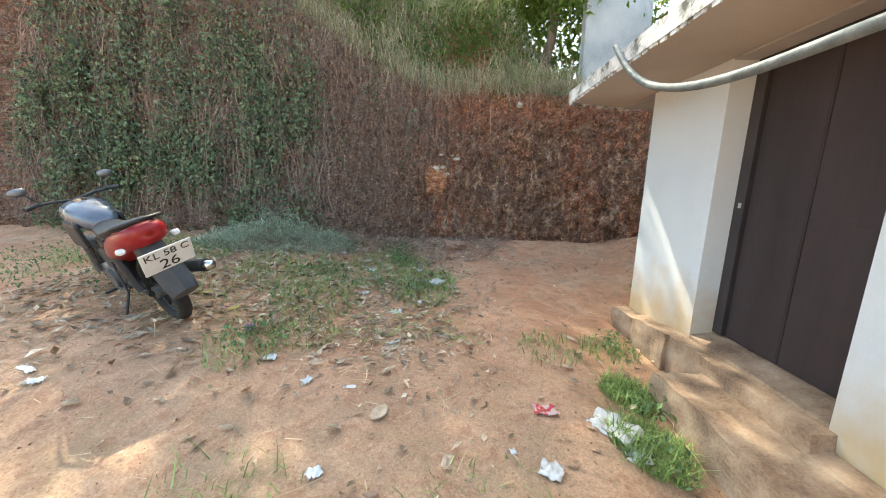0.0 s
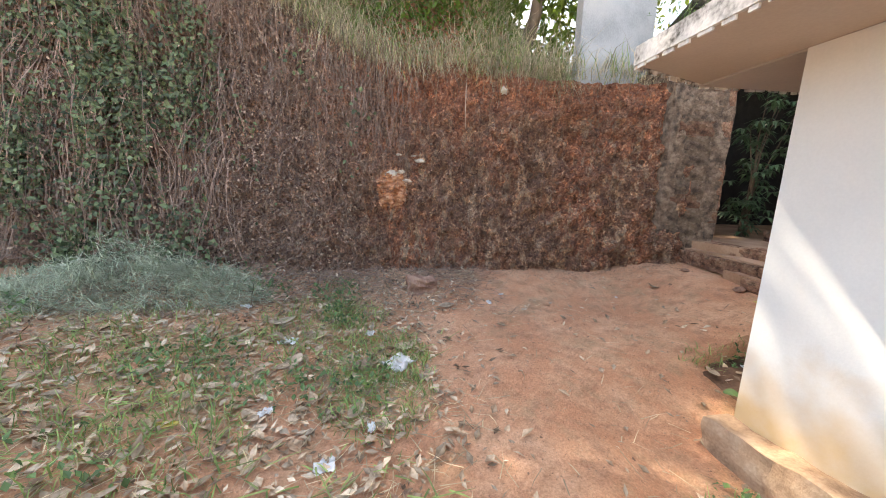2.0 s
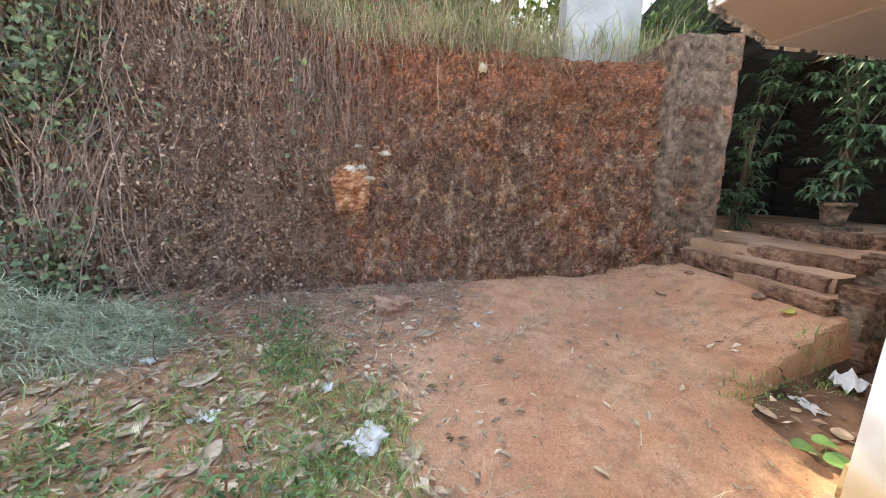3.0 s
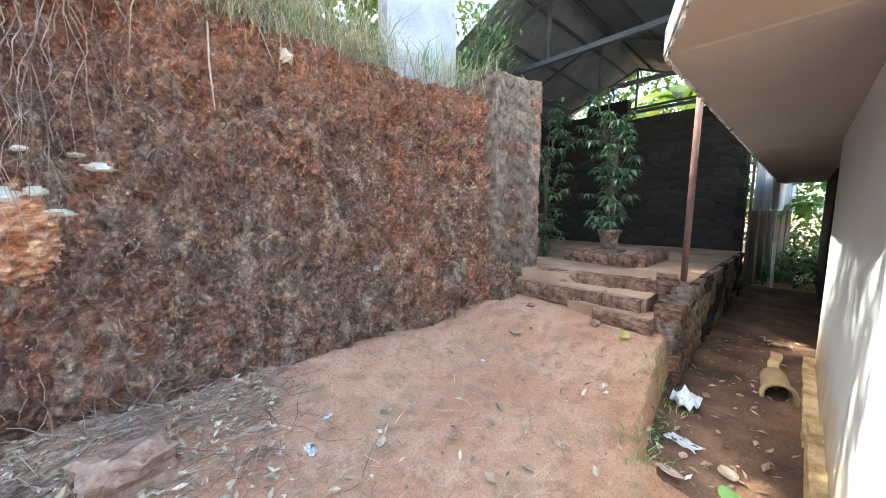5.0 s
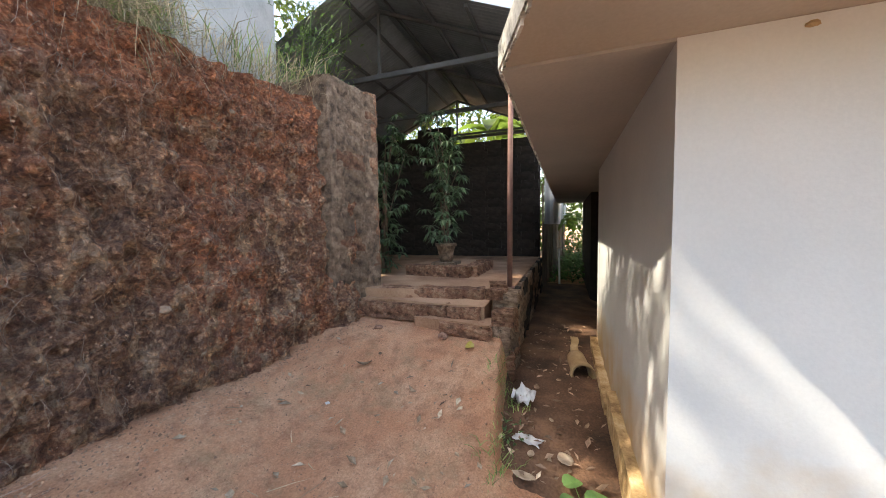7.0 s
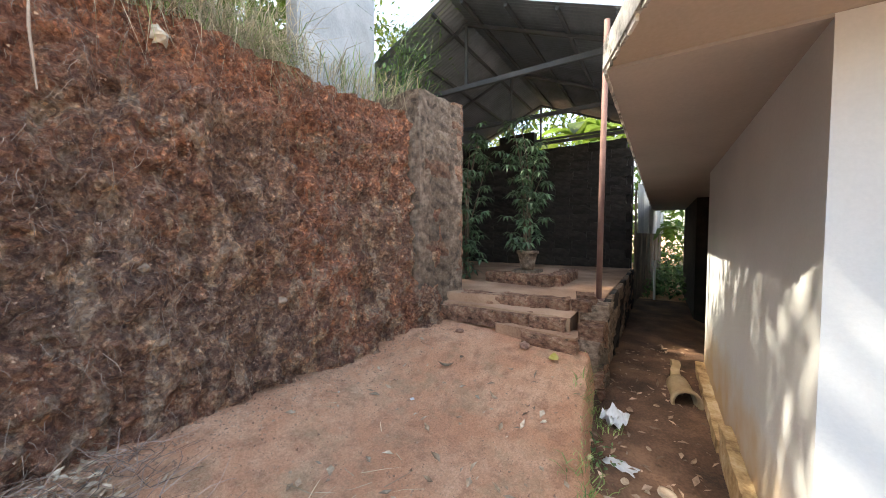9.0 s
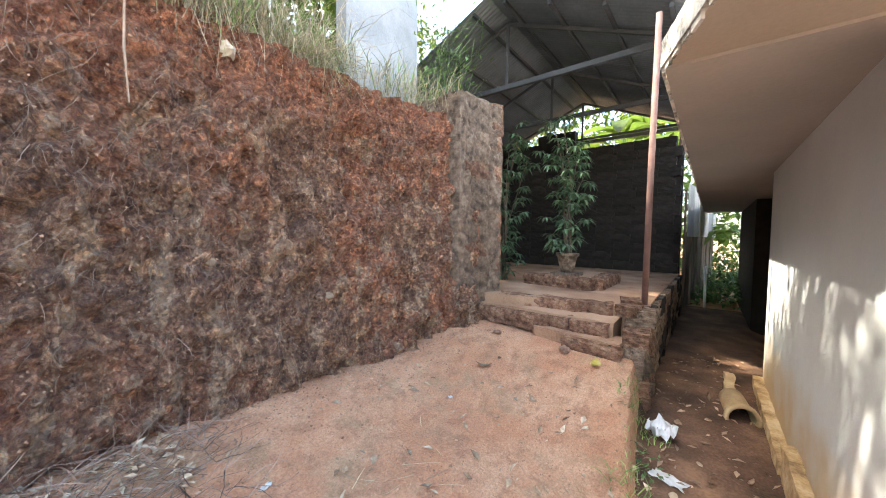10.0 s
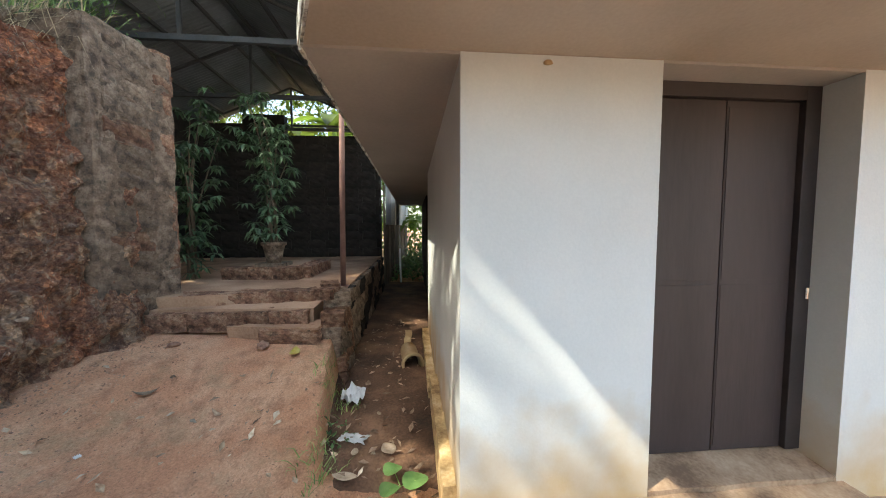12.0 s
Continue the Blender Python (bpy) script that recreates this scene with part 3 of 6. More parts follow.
def build_dry_growth():
    hang, roots, green, dead = Cloud(), Cloud(), Cloud(), Cloud()
    # dry grass hanging over the top edge
    for _ in range(4600):
        x = R.uniform(-3.6, 4.15)
        if R.random() > 0.5 + 0.7 * noise.noise((x * 1.4, 0, 6)) + 0.25:
            continue
        q = bank_point(min(x, 3.98), 1.0)
        q += Vector((R.uniform(-0.03, 0.03), R.uniform(-0.08, 0.7), R.uniform(-0.12, 0.3)))
        way = Vector((R.uniform(-0.5, 0.5), R.uniform(-0.9, 0.1), R.uniform(0.1, 1.0))).normalized()
        hang.blade(q, way, R.uniform(0.15, 0.42), R.uniform(0.0025, 0.006), Vector((R.uniform(-0.3, 0.3), R.uniform(-0.5, 0.05), R.uniform(-1.2, 0.1))))
    for _ in range(3600):
        x = R.uniform(-2.6, 2.4)
        q = bank_point(x, 1.0) + Vector((R.gauss(0, 0.05), R.uniform(-0.1, 0.9), R.uniform(0.1, 1.0) * (0.6 + 0.5 * noise.noise((x * 1.2, 2, 9)))))
        hang.blade(q, Vector((R.uniform(-0.35, 0.35), R.uniform(-0.7, 0.0), R.uniform(-0.6, 0.9))).normalized(), R.uniform(0.2, 0.5), R.uniform(0.003, 0.007), Vector((R.uniform(-0.25, 0.25), R.uniform(-0.4, 0.0), R.uniform(-1.1, -0.1))))
    for _ in range(3400):
        x = R.uniform(-3.6, 4.1)
        q = bank_point(min(x, 3.98), 1.0) + Vector((0, R.uniform(0.1, 1.3), R.uniform(0.05, 0.3)))
        (hang if R.random() < 0.55 else green).blade(q, Vector((R.uniform(-0.5, 0.5), R.uniform(-0.6, 0.3), 1)).normalized(), R.uniform(0.2, 0.6), R.uniform(0.006, 0.014), Vector((R.uniform(-0.5, 0.5), R.uniform(-0.5, 0.2), R.uniform(-0.4, 0.1))))
    # curtain of dry creepers and grass over the slope above the cut
    for _ in range(19000):
        x, d = R.uniform(-4.6, 2.45), R.uniform(0.08, 1.7)
        if R.random() > 0.55 + 0.9 * noise.noise((x * 2.2, d * 0.8, 6)):
            continue
        q = bank_point(x, 1.0)
        q += Vector((0, d - R.uniform(0, 0.12), slope_rise(x, max(d, 0)) + R.uniform(0.0, 0.22)))
        way = Vector((R.uniform(-0.5, 0.5), R.uniform(-0.8, 0.0), R.uniform(-0.3, 0.9))).normalized()
        kind = hang if R.random() < 0.72 else green
        kind.blade(q, way, R.uniform(0.2, 0.5) * (1 + 0.5 * bump01(d, 0.3, 0.7)), R.uniform(0.003, 0.009), Vector((R.uniform(-0.3, 0.3), R.uniform(-0.45, 0.0), R.uniform(-1.3, -0.2))))
    # long thin dead vines trailing down the overgrown face
    for _ in range(300):
        x = 0.1 - abs(R.gauss(0, 2.2))
        q = bank_point(x, 1.0) + Vector((0, R.uniform(-0.16, 0.3), R.uniform(-0.2, 0.5)))
        pts, step, lean = [q], R.uniform(0.1, 0.24) * (0.5 + 0.5 * bump01(-x, -0.6, 0.8)), R.uniform(-0.25, 0.25)
        for k in range(9):
            nx = pts[-1] + Vector((lean * step + R.gauss(0, 0.025), R.gauss(-0.01, 0.02), -step))
            hh = (nx.z - ground_z(nx.x, 6.4)) / (bank_top(nx.x) - ground_z(nx.x, 6.4))
            if 0 < hh < 1:
                nx.y = min(nx.y, bank_point(nx.x, hh).y - R.uniform(0.02, 0.09))
            pts.append(nx)
        dead.stem(pts, R.uniform(0.002, 0.0042))
    # roots and dead stalks on the face
    for _ in range(4200):
        x, h = R.uniform(-3.0, 3.9), R.random() ** 0.7
        q = bank_point(x, h) + Vector((0, -0.015, 0))
        pts, way = [q], Vector((R.uniform(-0.8, 0.8), R.uniform(-0.25, 0.02), R.uniform(-1.2, -0.1))).normalized()
        ln = R.uniform(0.03, 0.14) * (2.2 if R.random() < 0.05 else 1)
        for k in range(4):
            way = (way + 0.45 * rnd_way(-0.2)).normalized()
            nx = pts[-1] + way * ln / 3
            hh = (nx.z - ground_z(nx.x, 6.4)) / (bank_top(nx.x) - ground_z(nx.x, 6.4))
            if 0 < hh < 1:
                nx.y = min(nx.y, bank_point(nx.x, hh).y - 0.008)
            pts.append(nx)
        roots.stem(pts, R.uniform(0.001, 0.0026))
    # matted dead stems on the overgrown part
    for _ in range(4600):
        x = R.uniform(-5.2, -0.8) + R.gauss(0, 0.25)
        h = R.uniform(0.02, 1)
        q = bank_point(x, h) + Vector((0, R.uniform(-0.3, -0.01), 0))
        pts, way = [q], Vector((R.uniform(-1.1, 1.1), R.uniform(-0.3, 0.1), R.uniform(-1, 0.15))).normalized()
        for k in range(4):
            way = (way + 0.5 * rnd_way(-0.2)).normalized()
            pts.append(pts[-1] + way * R.uniform(0.03, 0.1))
        dead.stem(pts, R.uniform(0.0013, 0.003))
    specks = Cloud()
    for _ in range(8000):
        x, h = R.uniform(-5.5, -0.6) - abs(R.gauss(0, 0.3)), R.uniform(0.03, 1)
        q = bank_point(x, h) + Vector((0, R.uniform(-0.32, -0.02), 0))
        s = R.uniform(0.02, 0.05)
        specks.leaf(q, rnd_way(-0.6), Vector((R.uniform(-0.4, 0.4), -1, 0.4)), s, s * R.uniform(0.4, 0.7))
    specks.done("dead_leaves", BROWNLEAF, "small dry leaves caught among dead stems", "dead leaves")
    hang.done("hanging_dry_grass", STRAW, "long dry straw-coloured grass hanging over the bank edge", "dry grass")
    green.done("bank_top_grass", GRASS, "green grass on top of the bank", "grass")
    roots.done("bank_roots", ROOT, "fine pale roots sticking out of the earth bank", "roots")
    dead.done("dead_stems", DEADSTEM, "matted dead stems on the overgrown bank", "dead stems")


build_dry_growth()


def lump(bm, p, size, seed, flat=0.7, sub=2):
    got = bmesh.ops.create_icosphere(bm, subdivisions=sub, radius=1)
    for v in got["verts"]:
        d = v.co.normalized()
        k = 1 + 0.35 * noise.noise(d * 1.6 + Vector((seed * 3.7, seed, 0))) + 0.12 * noise.noise(d * 4 + Vector((seed, 0, seed)))
        v.co = Vector(p) + Vector((d.x * size[0], d.y * size[1], d.z * size[2] * flat)) * k
    return bm


def crumbs():
    """Loose crumbs of earth along the foot of the bank and on the path, and lumps standing proud of the face."""
    v, f = [], []
    shape = [(1, 0, 0), (-0.5, 0.86, 0), (-0.5, -0.86, 0), (0.1, 0.1, 0.9), (0, 0, -0.6)]
    for k in range(26000):
        if k < 3600:
            x, h = R.uniform(-2.2, 3.9), R.random()
            p = bank_point(x, h) + Vector((0, -0.004, 0))
            r = R.uniform(0.005, 0.012)
        elif k < 6200:
            x = R.uniform(-2.0, 3.8)
            y = bank_face(x, 0) - abs(R.gauss(0, 0.28)) + 0.05
            p = Vector((x, y, soil_z(x, y)))
            r = R.uniform(0.004, 0.014)
        else:
            x, y = R.uniform(-3.2, 3.6), R.uniform(0.6, 6.3)
            p = Vector((x, y, soil_z(x, y)))
            r = R.uniform(0.002, 0.0075) * (2.0 if R.random() < 0.05 else 1)
        m = Euler((R.uniform(0, 6), R.uniform(0, 6), R.uniform(0, 6))).to_matrix()
        a = len(v)
        v += [tuple(p + m @ (Vector(q) * r * R.uniform(0.7, 1.3))) for q in shape]
        f += [(a, a + 1, a + 3), (a + 1, a + 2, a + 3), (a + 2, a, a + 3), (a + 1, a, a + 4), (a + 2, a + 1, a + 4), (a, a + 2, a + 4)]
    tagged(from_lists("earth_crumbs", v, f, CRUMB), "loose crumbs of red earth", "gravel", kind="stuff")


crumbs()

def rough_block(x, y):
    bm = bmesh.new()
    bmesh.ops.create_cube(bm, size=1)
    bmesh.ops.subdivide_edges(bm, edges=bm.edges[:], cuts=6, use_grid_fill=True)
    for v in bm.verts:
        p = v.co * 2.6
        v.co = Vector((v.co.x * 0.36, v.co.y * 0.22, v.co.z * 0.2)) + 0.05 * Vector((noise.noise(p), noise.noise(p + Vector((7, 0, 0))), noise.noise(p + Vector((0, 7, 0))))) + 0.016 * Vector((noise.noise(p * 4), noise.noise(p * 4 + Vector((7, 0, 0))), noise.noise(p * 4 + Vector((0, 7, 0)))))
    bmesh.ops.transform(bm, matrix=pose(x, y, soil_z(x, y) + 0.06, 6, 4, 12), verts=bm.verts[:])
    return bm


# orange scar with white stones in the bank
def flat_on_bank(x, z, w, h, out, seed, grain):
    """A ragged patch that follows the cut face."""
    bm = bmesh.new()
    cuts = 36 if w > 0.12 else 9
    bmesh.ops.create_grid(bm, x_segments=cuts, y_segments=cuts, size=1.3)
    gone = []
    for v in bm.verts:
        u = v.co.copy()
        k = 1 + 0.3 * noise.noise((u.x * 1.5 + seed, u.y * 1.5, 0)) + 0.2 * noise.noise((u.x * 5, u.y * 5, seed))
        px, pz = x + u.x * w, z + u.y * h
        hh = (pz - ground_z(px, 6.4)) / (bank_top(px) - ground_z(px, 6.4))
        q = bank_point(px, hh)
        rad = math.hypot(u.x, u.y) / k
        dome = max(0, 1 - rad ** 2)
        v.co = (px, q.y - out * dome + 0.012 - grain * noise.noise((px * 22, pz * 40, seed)), pz)
        if rad > 1:
            gone.append(v)
    bmesh.ops.delete(bm, geom=gone, context="VERTS")
    bmesh.ops.recalc_face_normals(bm, faces=bm.faces[:])
    return bm


scar = tagged(new("bank_scar"), "orange earth scar with white stones in the bank", "earth scar")
part("scar", flat_on_bank(-0.25, 1.46, 0.25, 0.33, 0.05, 3, 0.05), ORANGE, scar)
for k, (x, z, a, b) in enumerate(((-0.25, 1.67, 0.1, 0.07), (-0.12, 1.7, 0.07, 0.04), (-0.04, 1.58, 0.08, 0.03), (0.14, 1.86, 0.09, 0.04), (-0.16, 1.93, 0.06, 0.022), (0.05, 1.93, 0.05, 0.02))):
    part("stone", flat_on_bank(x, z, a, b, 0.045, k + 5, 0.02), STONE, scar, "white stone set in the earth")
for k in range(26):
    x, z = R.uniform(0.2, 3.7), R.uniform(0.5, 2.8)
    part("stone", flat_on_bank(x, z, R.uniform(0.015, 0.05), R.uniform(0.012, 0.045), 0.03, k + 20, 0.015), PALEROCK if k % 3 == 0 else LATERITE, scar)
tagged(mesh_object("pale_stone", flat_on_bank(1.3, 2.84, 0.07, 0.06, 0.07, 44, 0.02), STONE), "pale stone sticking out of the bank", "stone")
q = bank_point(0.75, 0.85)
tagged(mesh_object("dead_stick", tube(bmesh.new(), [q + Vector((0.01, -0.03, 0.3)), q + Vector((0, -0.05, 0)), q + Vector((0.02, -0.03, -0.3))], [0.006, 0.007, 0.004], 6), ROOT), "thin dead stick hanging on the bank", "stick")
brick = tagged(mesh_object("laterite_lump", rough_block(0.14, 5.98), PINKROCK, False), "broken laterite lump lying at the foot of the bank", "stone")


# ---- heap of cut grass, litter, grass ----
def build_heap():
    c = Cloud()
    for _ in range(9000):
        a, r = R.uniform(0, 6.28), math.sqrt(R.random())
        x, y = -2.95 + 1.4 * r * math.cos(a), 5.5 + 0.55 * r * math.sin(a)
        top = soil_z(x, y) + 0.5 * (1 - r * r) * (0.7 + 1.1 * noise.noise((x * 3.4, y * 3.4, 1)) + 0.4 * noise.noise((x * 9, y * 9, 1)))
        z = lerp(soil_z(x, y), top, R.uniform(0.6, 1.03))
        way = Vector((R.gauss(0.5, 0.7), R.gauss(-0.1, 0.5), R.uniform(-0.35, 0.5))).normalized()
        c.blade(Vector((x, y, z)), way, R.uniform(0.1, 0.34), R.uniform(0.003, 0.008), Vector((R.uniform(-0.3, 0.3), R.uniform(-0.3, 0.3), R.uniform(-0.3, 0.05))))
    c.done("cut_grass_heap", MOWN, "heap of cut grey-green grass at the foot of the bank", "grass heap")


build_heap()


def litter_density(x, y):
    left = bump01(-x, -0.75, 0.5) * bump01(y, 1.7, 3.3)
    return 0.06 + 0.94 * left


def build_litter():
    c, straw, green, weeds = Cloud(), Cloud(), Cloud(), Cloud()
    n = 0
    while n < 7800:
        x, y = R.uniform(-4.4, 3.4), R.uniform(0.2, 6.2)
        if R.random() > litter_density(x, y):
            continue
        n += 1
        size = R.uniform(0.03, 0.095) * (1.5 if R.random() < 0.12 else 1)
        p = Vector((x, y, soil_z(x, y) + R.uniform(0.004, 0.03)))
        c.leaf(p, Vector((R.uniform(-1, 1), R.uniform(-1, 1), R.uniform(-0.15, 0.3))), Vector((R.uniform(-0.4, 0.4), R.uniform(-0.4, 0.4), 1)), size, size * R.uniform(0.35, 0.6), R.uniform(-0.25, 0.25))
    n = 0
    while n < 6000:
        x, y = R.uniform(-4.4, 2.2), R.uniform(0.4, 6.3)
        if R.random() > litter_density(x, y) * (0.6 + 0.8 * noise.noise((x * 1.6, y * 1.6, 2))):
            continue
        n += 1
        p = Vector((x, y, soil_z(x, y) + R.uniform(0.003, 0.03)))
        straw.blade(p, Vector((R.gauss(0, 1), R.gauss(0, 1), R.uniform(-0.05, 0.15))).normalized(), R.uniform(0.06, 0.28), R.uniform(0.003, 0.008), Vector((R.uniform(-0.2, 0.2), R.uniform(-0.2, 0.2), R.uniform(-0.1, 0.05))))
    tufts = [(-0.3, 4.5, 0.45, 800), (-0.25, 3.95, 0.4, 480), (-1.0, 5.1, 0.5, 600), (-0.6, 5.3, 0.35, 420), (1.42, 2.25, 0.2, 900), (1.3, 1.75, 0.24, 1100), (1.55, 2.9, 0.26, 260), (0.95, 2.75, 0.3, 150), (-0.95, 1.05, 0.5, 240), (-1.55, 2.4, 0.3, 220),
             (-1.2, 2.7, 0.3, 200), (-1.35, 3.4, 0.45, 480), (-2.4, 3.9, 0.6, 260), (2.6, 4.3, 0.16, 50), (3.4, 4.36, 0.2, 120), (0.3, 1.2, 0.4, 90), (-2.2, 4.6, 0.6, 520), (-3.9, 4.5, 0.8, 900), (-4.9, 5.0, 0.9, 800), (-5.6, 4.0, 1.0, 500), (-1.3, 4.3, 0.5, 420), (-1.8, 3.9, 0.5, 380)]
    for tx, ty, rad, count in tufts:
        for _ in range(count):
            a, r = R.uniform(0, 6.28), rad * math.sqrt(R.random())
            x, y = tx + r * math.cos(a), ty + r * math.sin(a)
            p = Vector((x, y, soil_z(x, y) - 0.005))
            green.blade(p, Vector((R.gauss(0, 0.5), R.gauss(0, 0.5), 1)).normalized(), R.uniform(0.05, 0.2), R.uniform(0.004, 0.010), Vector((R.uniform(-0.5, 0.5), R.uniform(-0.5, 0.5), R.uniform(-0.4, 0))))
    damp = Cloud()
    for _ in range(190):
        x, y = R.uniform(2.4, 6.0), R.uniform(3.62, 4.38)
        s = R.uniform(0.025, 0.09)
        damp.leaf(Vector((x, y, soil_z(x, y) + R.uniform(0.04, 0.06))), Vector((R.uniform(-1, 1), R.uniform(-1, 1), R.uniform(-0.2, 0.4))), Vector((R.uniform(-0.5, 0.5), R.uniform(-0.5, 0.5), 1)), s, s * R.uniform(0.3, 0.6), R.uniform(-0.3, 0.3))
    for _ in range(260):
        x = R.uniform(2.3, 4.3)
        y = 4.33 + 0.115 * (x - 2.65) + R.gauss(0, 0.025)
        green.blade(Vector((x, y, soil_z(x, y))), Vector((R.gauss(0, 0.5), R.gauss(-0.3, 0.5), 1)).normalized(), R.uniform(0.03, 0.12), R.uniform(0.003, 0.007), Vector((R.uniform(-0.5, 0.5), R.uniform(-0.5, 0.5), R.uniform(-0.4, 0))))
    for tx, ty, rad, count in ((-0.85, 5.75, 0.28, 260), (-3.9, 4.6, 0.7, 420), (-4.8, 5.4, 0.8, 480), (-3.4, 3.6, 0.5, 200), (-4.6, 3.8, 0.8, 300), (-5.6, 4.6, 0.9, 300), (-1.55, 5.6, 0.22, 120), (-0.7, 5.2, 0.22, 150), (-1.6, 4.2, 0.35, 240), (-1.0, 4.0, 0.3, 120), (-0.5, 4.1, 0.35, 160), (-1.5, 2.5, 0.25, 160), (1.5, 2.1, 0.16, 50), (1.62, 3.0, 0.18, 80), (1.35, 1.6, 0.16, 30), (-1.6, 3.3, 0.3, 80), (-2.0, 6.0, 0.5, 200), (2.9, 4.25, 0.1, 30)):
        for _ in range(count):
            a, r = R.uniform(0, 6.28), rad * math.sqrt(R.random())
            x, y = tx + r * math.cos(a), ty + r * math.sin(a)
            s = R.uniform(0.025, 0.06)
            weeds.leaf(Vector((x, y, soil_z(x, y) + R.uniform(0.02, 0.14))), rnd_way(0.2), Vector((0, 0, 1)), s, s * 0.6)
    for _ in range(2400):
        x = R.uniform(-3.6, 0.9)
        y = bank_face(x, 0) - abs(R.gauss(0, 0.5)) - 0.02
        size = R.uniform(0.025, 0.07)
        c.leaf(Vector((x, y, soil_z(x, y) + R.uniform(0.004, 0.05))), Vector((R.uniform(-1, 1), R.uniform(-1, 1), R.uniform(-0.2, 0.4))), Vector((R.uniform(-0.5, 0.5), R.uniform(-0.8, 0.2), 1)), size, size * R.uniform(0.35, 0.6), R.uniform(-0.25, 0.25))
    twigs = Cloud()
    for _ in range(1500):
        x = R.uniform(-3.6, 1.1)
        y = bank_face(x, 0) - abs(R.gauss(0, 0.45)) - 0.03
        pts, way = [Vector((x, y, soil_z(x, y) + R.uniform(0.01, 0.06)))], Vector((R.gauss(0, 1), R.gauss(0, 0.6), R.uniform(-0.1, 0.35))).normalized()
        for k in range(4):
            way = (way + 0.35 * rnd_way(-0.15)).normalized()
            nx = pts[-1] + way * R.uniform(0.03, 0.1)
            nx.z = max(nx.z, soil_z(nx.x, nx.y) + 0.006)
            pts.append(nx)
        twigs.stem(pts, R.uniform(0.002, 0.005))
    twigs.done("fallen_twigs", DEADSTEM, "dead twigs and stalks lying below the bank", "twigs")
    cut = Cloud()
    for _ in range(900):
        x, y = R.uniform(-3.4, 0.35), R.uniform(2.7, 5.0)
        if noise.noise((x * 1.5, y * 1.5, 8)) < -0.12:
            continue
        p = Vector((x, y, soil_z(x, y) + R.uniform(0.015, 0.05)))
        cut.blade(p, Vector((R.gauss(0.3, 0.8), R.gauss(0.2, 0.7), R.uniform(-0.02, 0.2))).normalized(), R.uniform(0.08, 0.26), R.uniform(0.006, 0.013), Vector((R.uniform(-0.15, 0.15), R.uniform(-0.15, 0.15), R.uniform(-0.08, 0.0))))
    cut.done("cut_stalks", GRASS, "freshly cut green stalks strewn over leaf litter", "cut stalks")
    damp.done("drain_leaves", BROWNLEAF, "small brown leaves lying in the damp drain", "leaf litter")
    c.done("leaf_litter", LITTER, "scattered dry brown fallen leaves", "leaf litter")
    straw.done("straw_litter", STRAW, "flattened dry grass stalks on the soil", "straw")
    green.done("grass_tufts", GRASS, "thin green grass tufts on red soil", "grass")
    weeds.done("weeds", LEAF, "small green weeds on the soil", "weeds")


build_litter()


def crumple(name, x, y, sx, sy, h, mat, label, category, seed, rz=0.0, lift=0.0):
    """A crumpled sheet or wrapper that lies on the soil."""
    bm = bmesh.new()
    bmesh.ops.create_grid(bm, x_segments=9, y_segments=9, size=0.5)
    for v in bm.verts:
        edge = 1 + 0.25 * noise.noise((v.co.x * 5, v.co.y * 5, seed * 1.3))
        px, py = v.co.x * sx * edge, v.co.y * sy * edge
        z = h * (0.45 + 0.9 * noise.noise((v.co.x * 4.5, v.co.y * 4.5, seed)) + 0.4 * noise.noise((v.co.x * 11, v.co.y * 11, seed)))
        v.co = Vector((px, py, max(0.003, z)))
    bmesh.ops.solidify(bm, geom=bm.faces[:], thickness=0.0015)
    ob = mesh_object(name, bm, mat, True)
    ob.matrix_basis = pose(x, y, rest_z(x, y) + lift, 0, 0, rz)
    return tagged(ob, label, category)


def big_leaf(x, y, length, width, rz, mat=PALELEAF, label="large pale dry leaf lying on red soil", curl=0.25, group="fallen leaves"):
    bm = bmesh.new()
    rows = []
    for i in range(9):
        f = i / 8
        w = width * 0.5 * math.sin(math.pi * min(1, f * 0.92 + 0.05)) ** 0.8
        z = curl * length * (f - 0.45) ** 2 + 0.012
        rows.append([bm.verts.new(((f - 0.5) * length, k * w, z + abs(k) * w * 0.18 + 0.004 * noise.noise((f * 5, k * 2, x * 9)))) for k in (-1, -0.5, 0, 0.5, 1)])
    for a, b in zip(rows, rows[1:]):
        for k in range(4):
            bm.faces.new((a[k], b[k], b[k + 1], a[k + 1]))
    bm.normal_update()
    bmesh.ops.solidify(bm, geom=bm.faces[:], thickness=0.0015)
    ob = mesh_object("fallen_leaf", bm, mat, True)
    ob.matrix_basis = pose(x, y, rest_z(x, y), 0, 0, rz)
    return tagged(ob, label, "leaf", group)


# litter that can be told apart
for lx, ly, ll, lw, lr in ((-0.34, 1.87, 0.15, 0.1, 70), (-0.41, 2.67, 0.16, 0.1, 20), (-0.54, 2.9, 0.14, 0.07, 160), (0.04, 2.91, 0.15, 0.08, 110), (0.42, 5.56, 0.2, 0.14, 20), (1.33, 5.45, 0.11, 0.06, 40), (0.74, 5.98, 0.15, 0.05, 150), (1.24, 3.04, 0.16, 0.06, 130),
                           (-1.0, 4.3, 0.16, 0.08, 15), (-0.8, 4.6, 0.13, 0.07, 95), (-1.35, 4.0, 0.15, 0.09, 200), (-0.85, 3.2, 0.14, 0.07, 10), (-0.75, 3.75, 0.12, 0.06, 300), (-1.6, 3.05, 0.13, 0.06, 60)):
    big_leaf(lx, ly, ll, lw, lr)
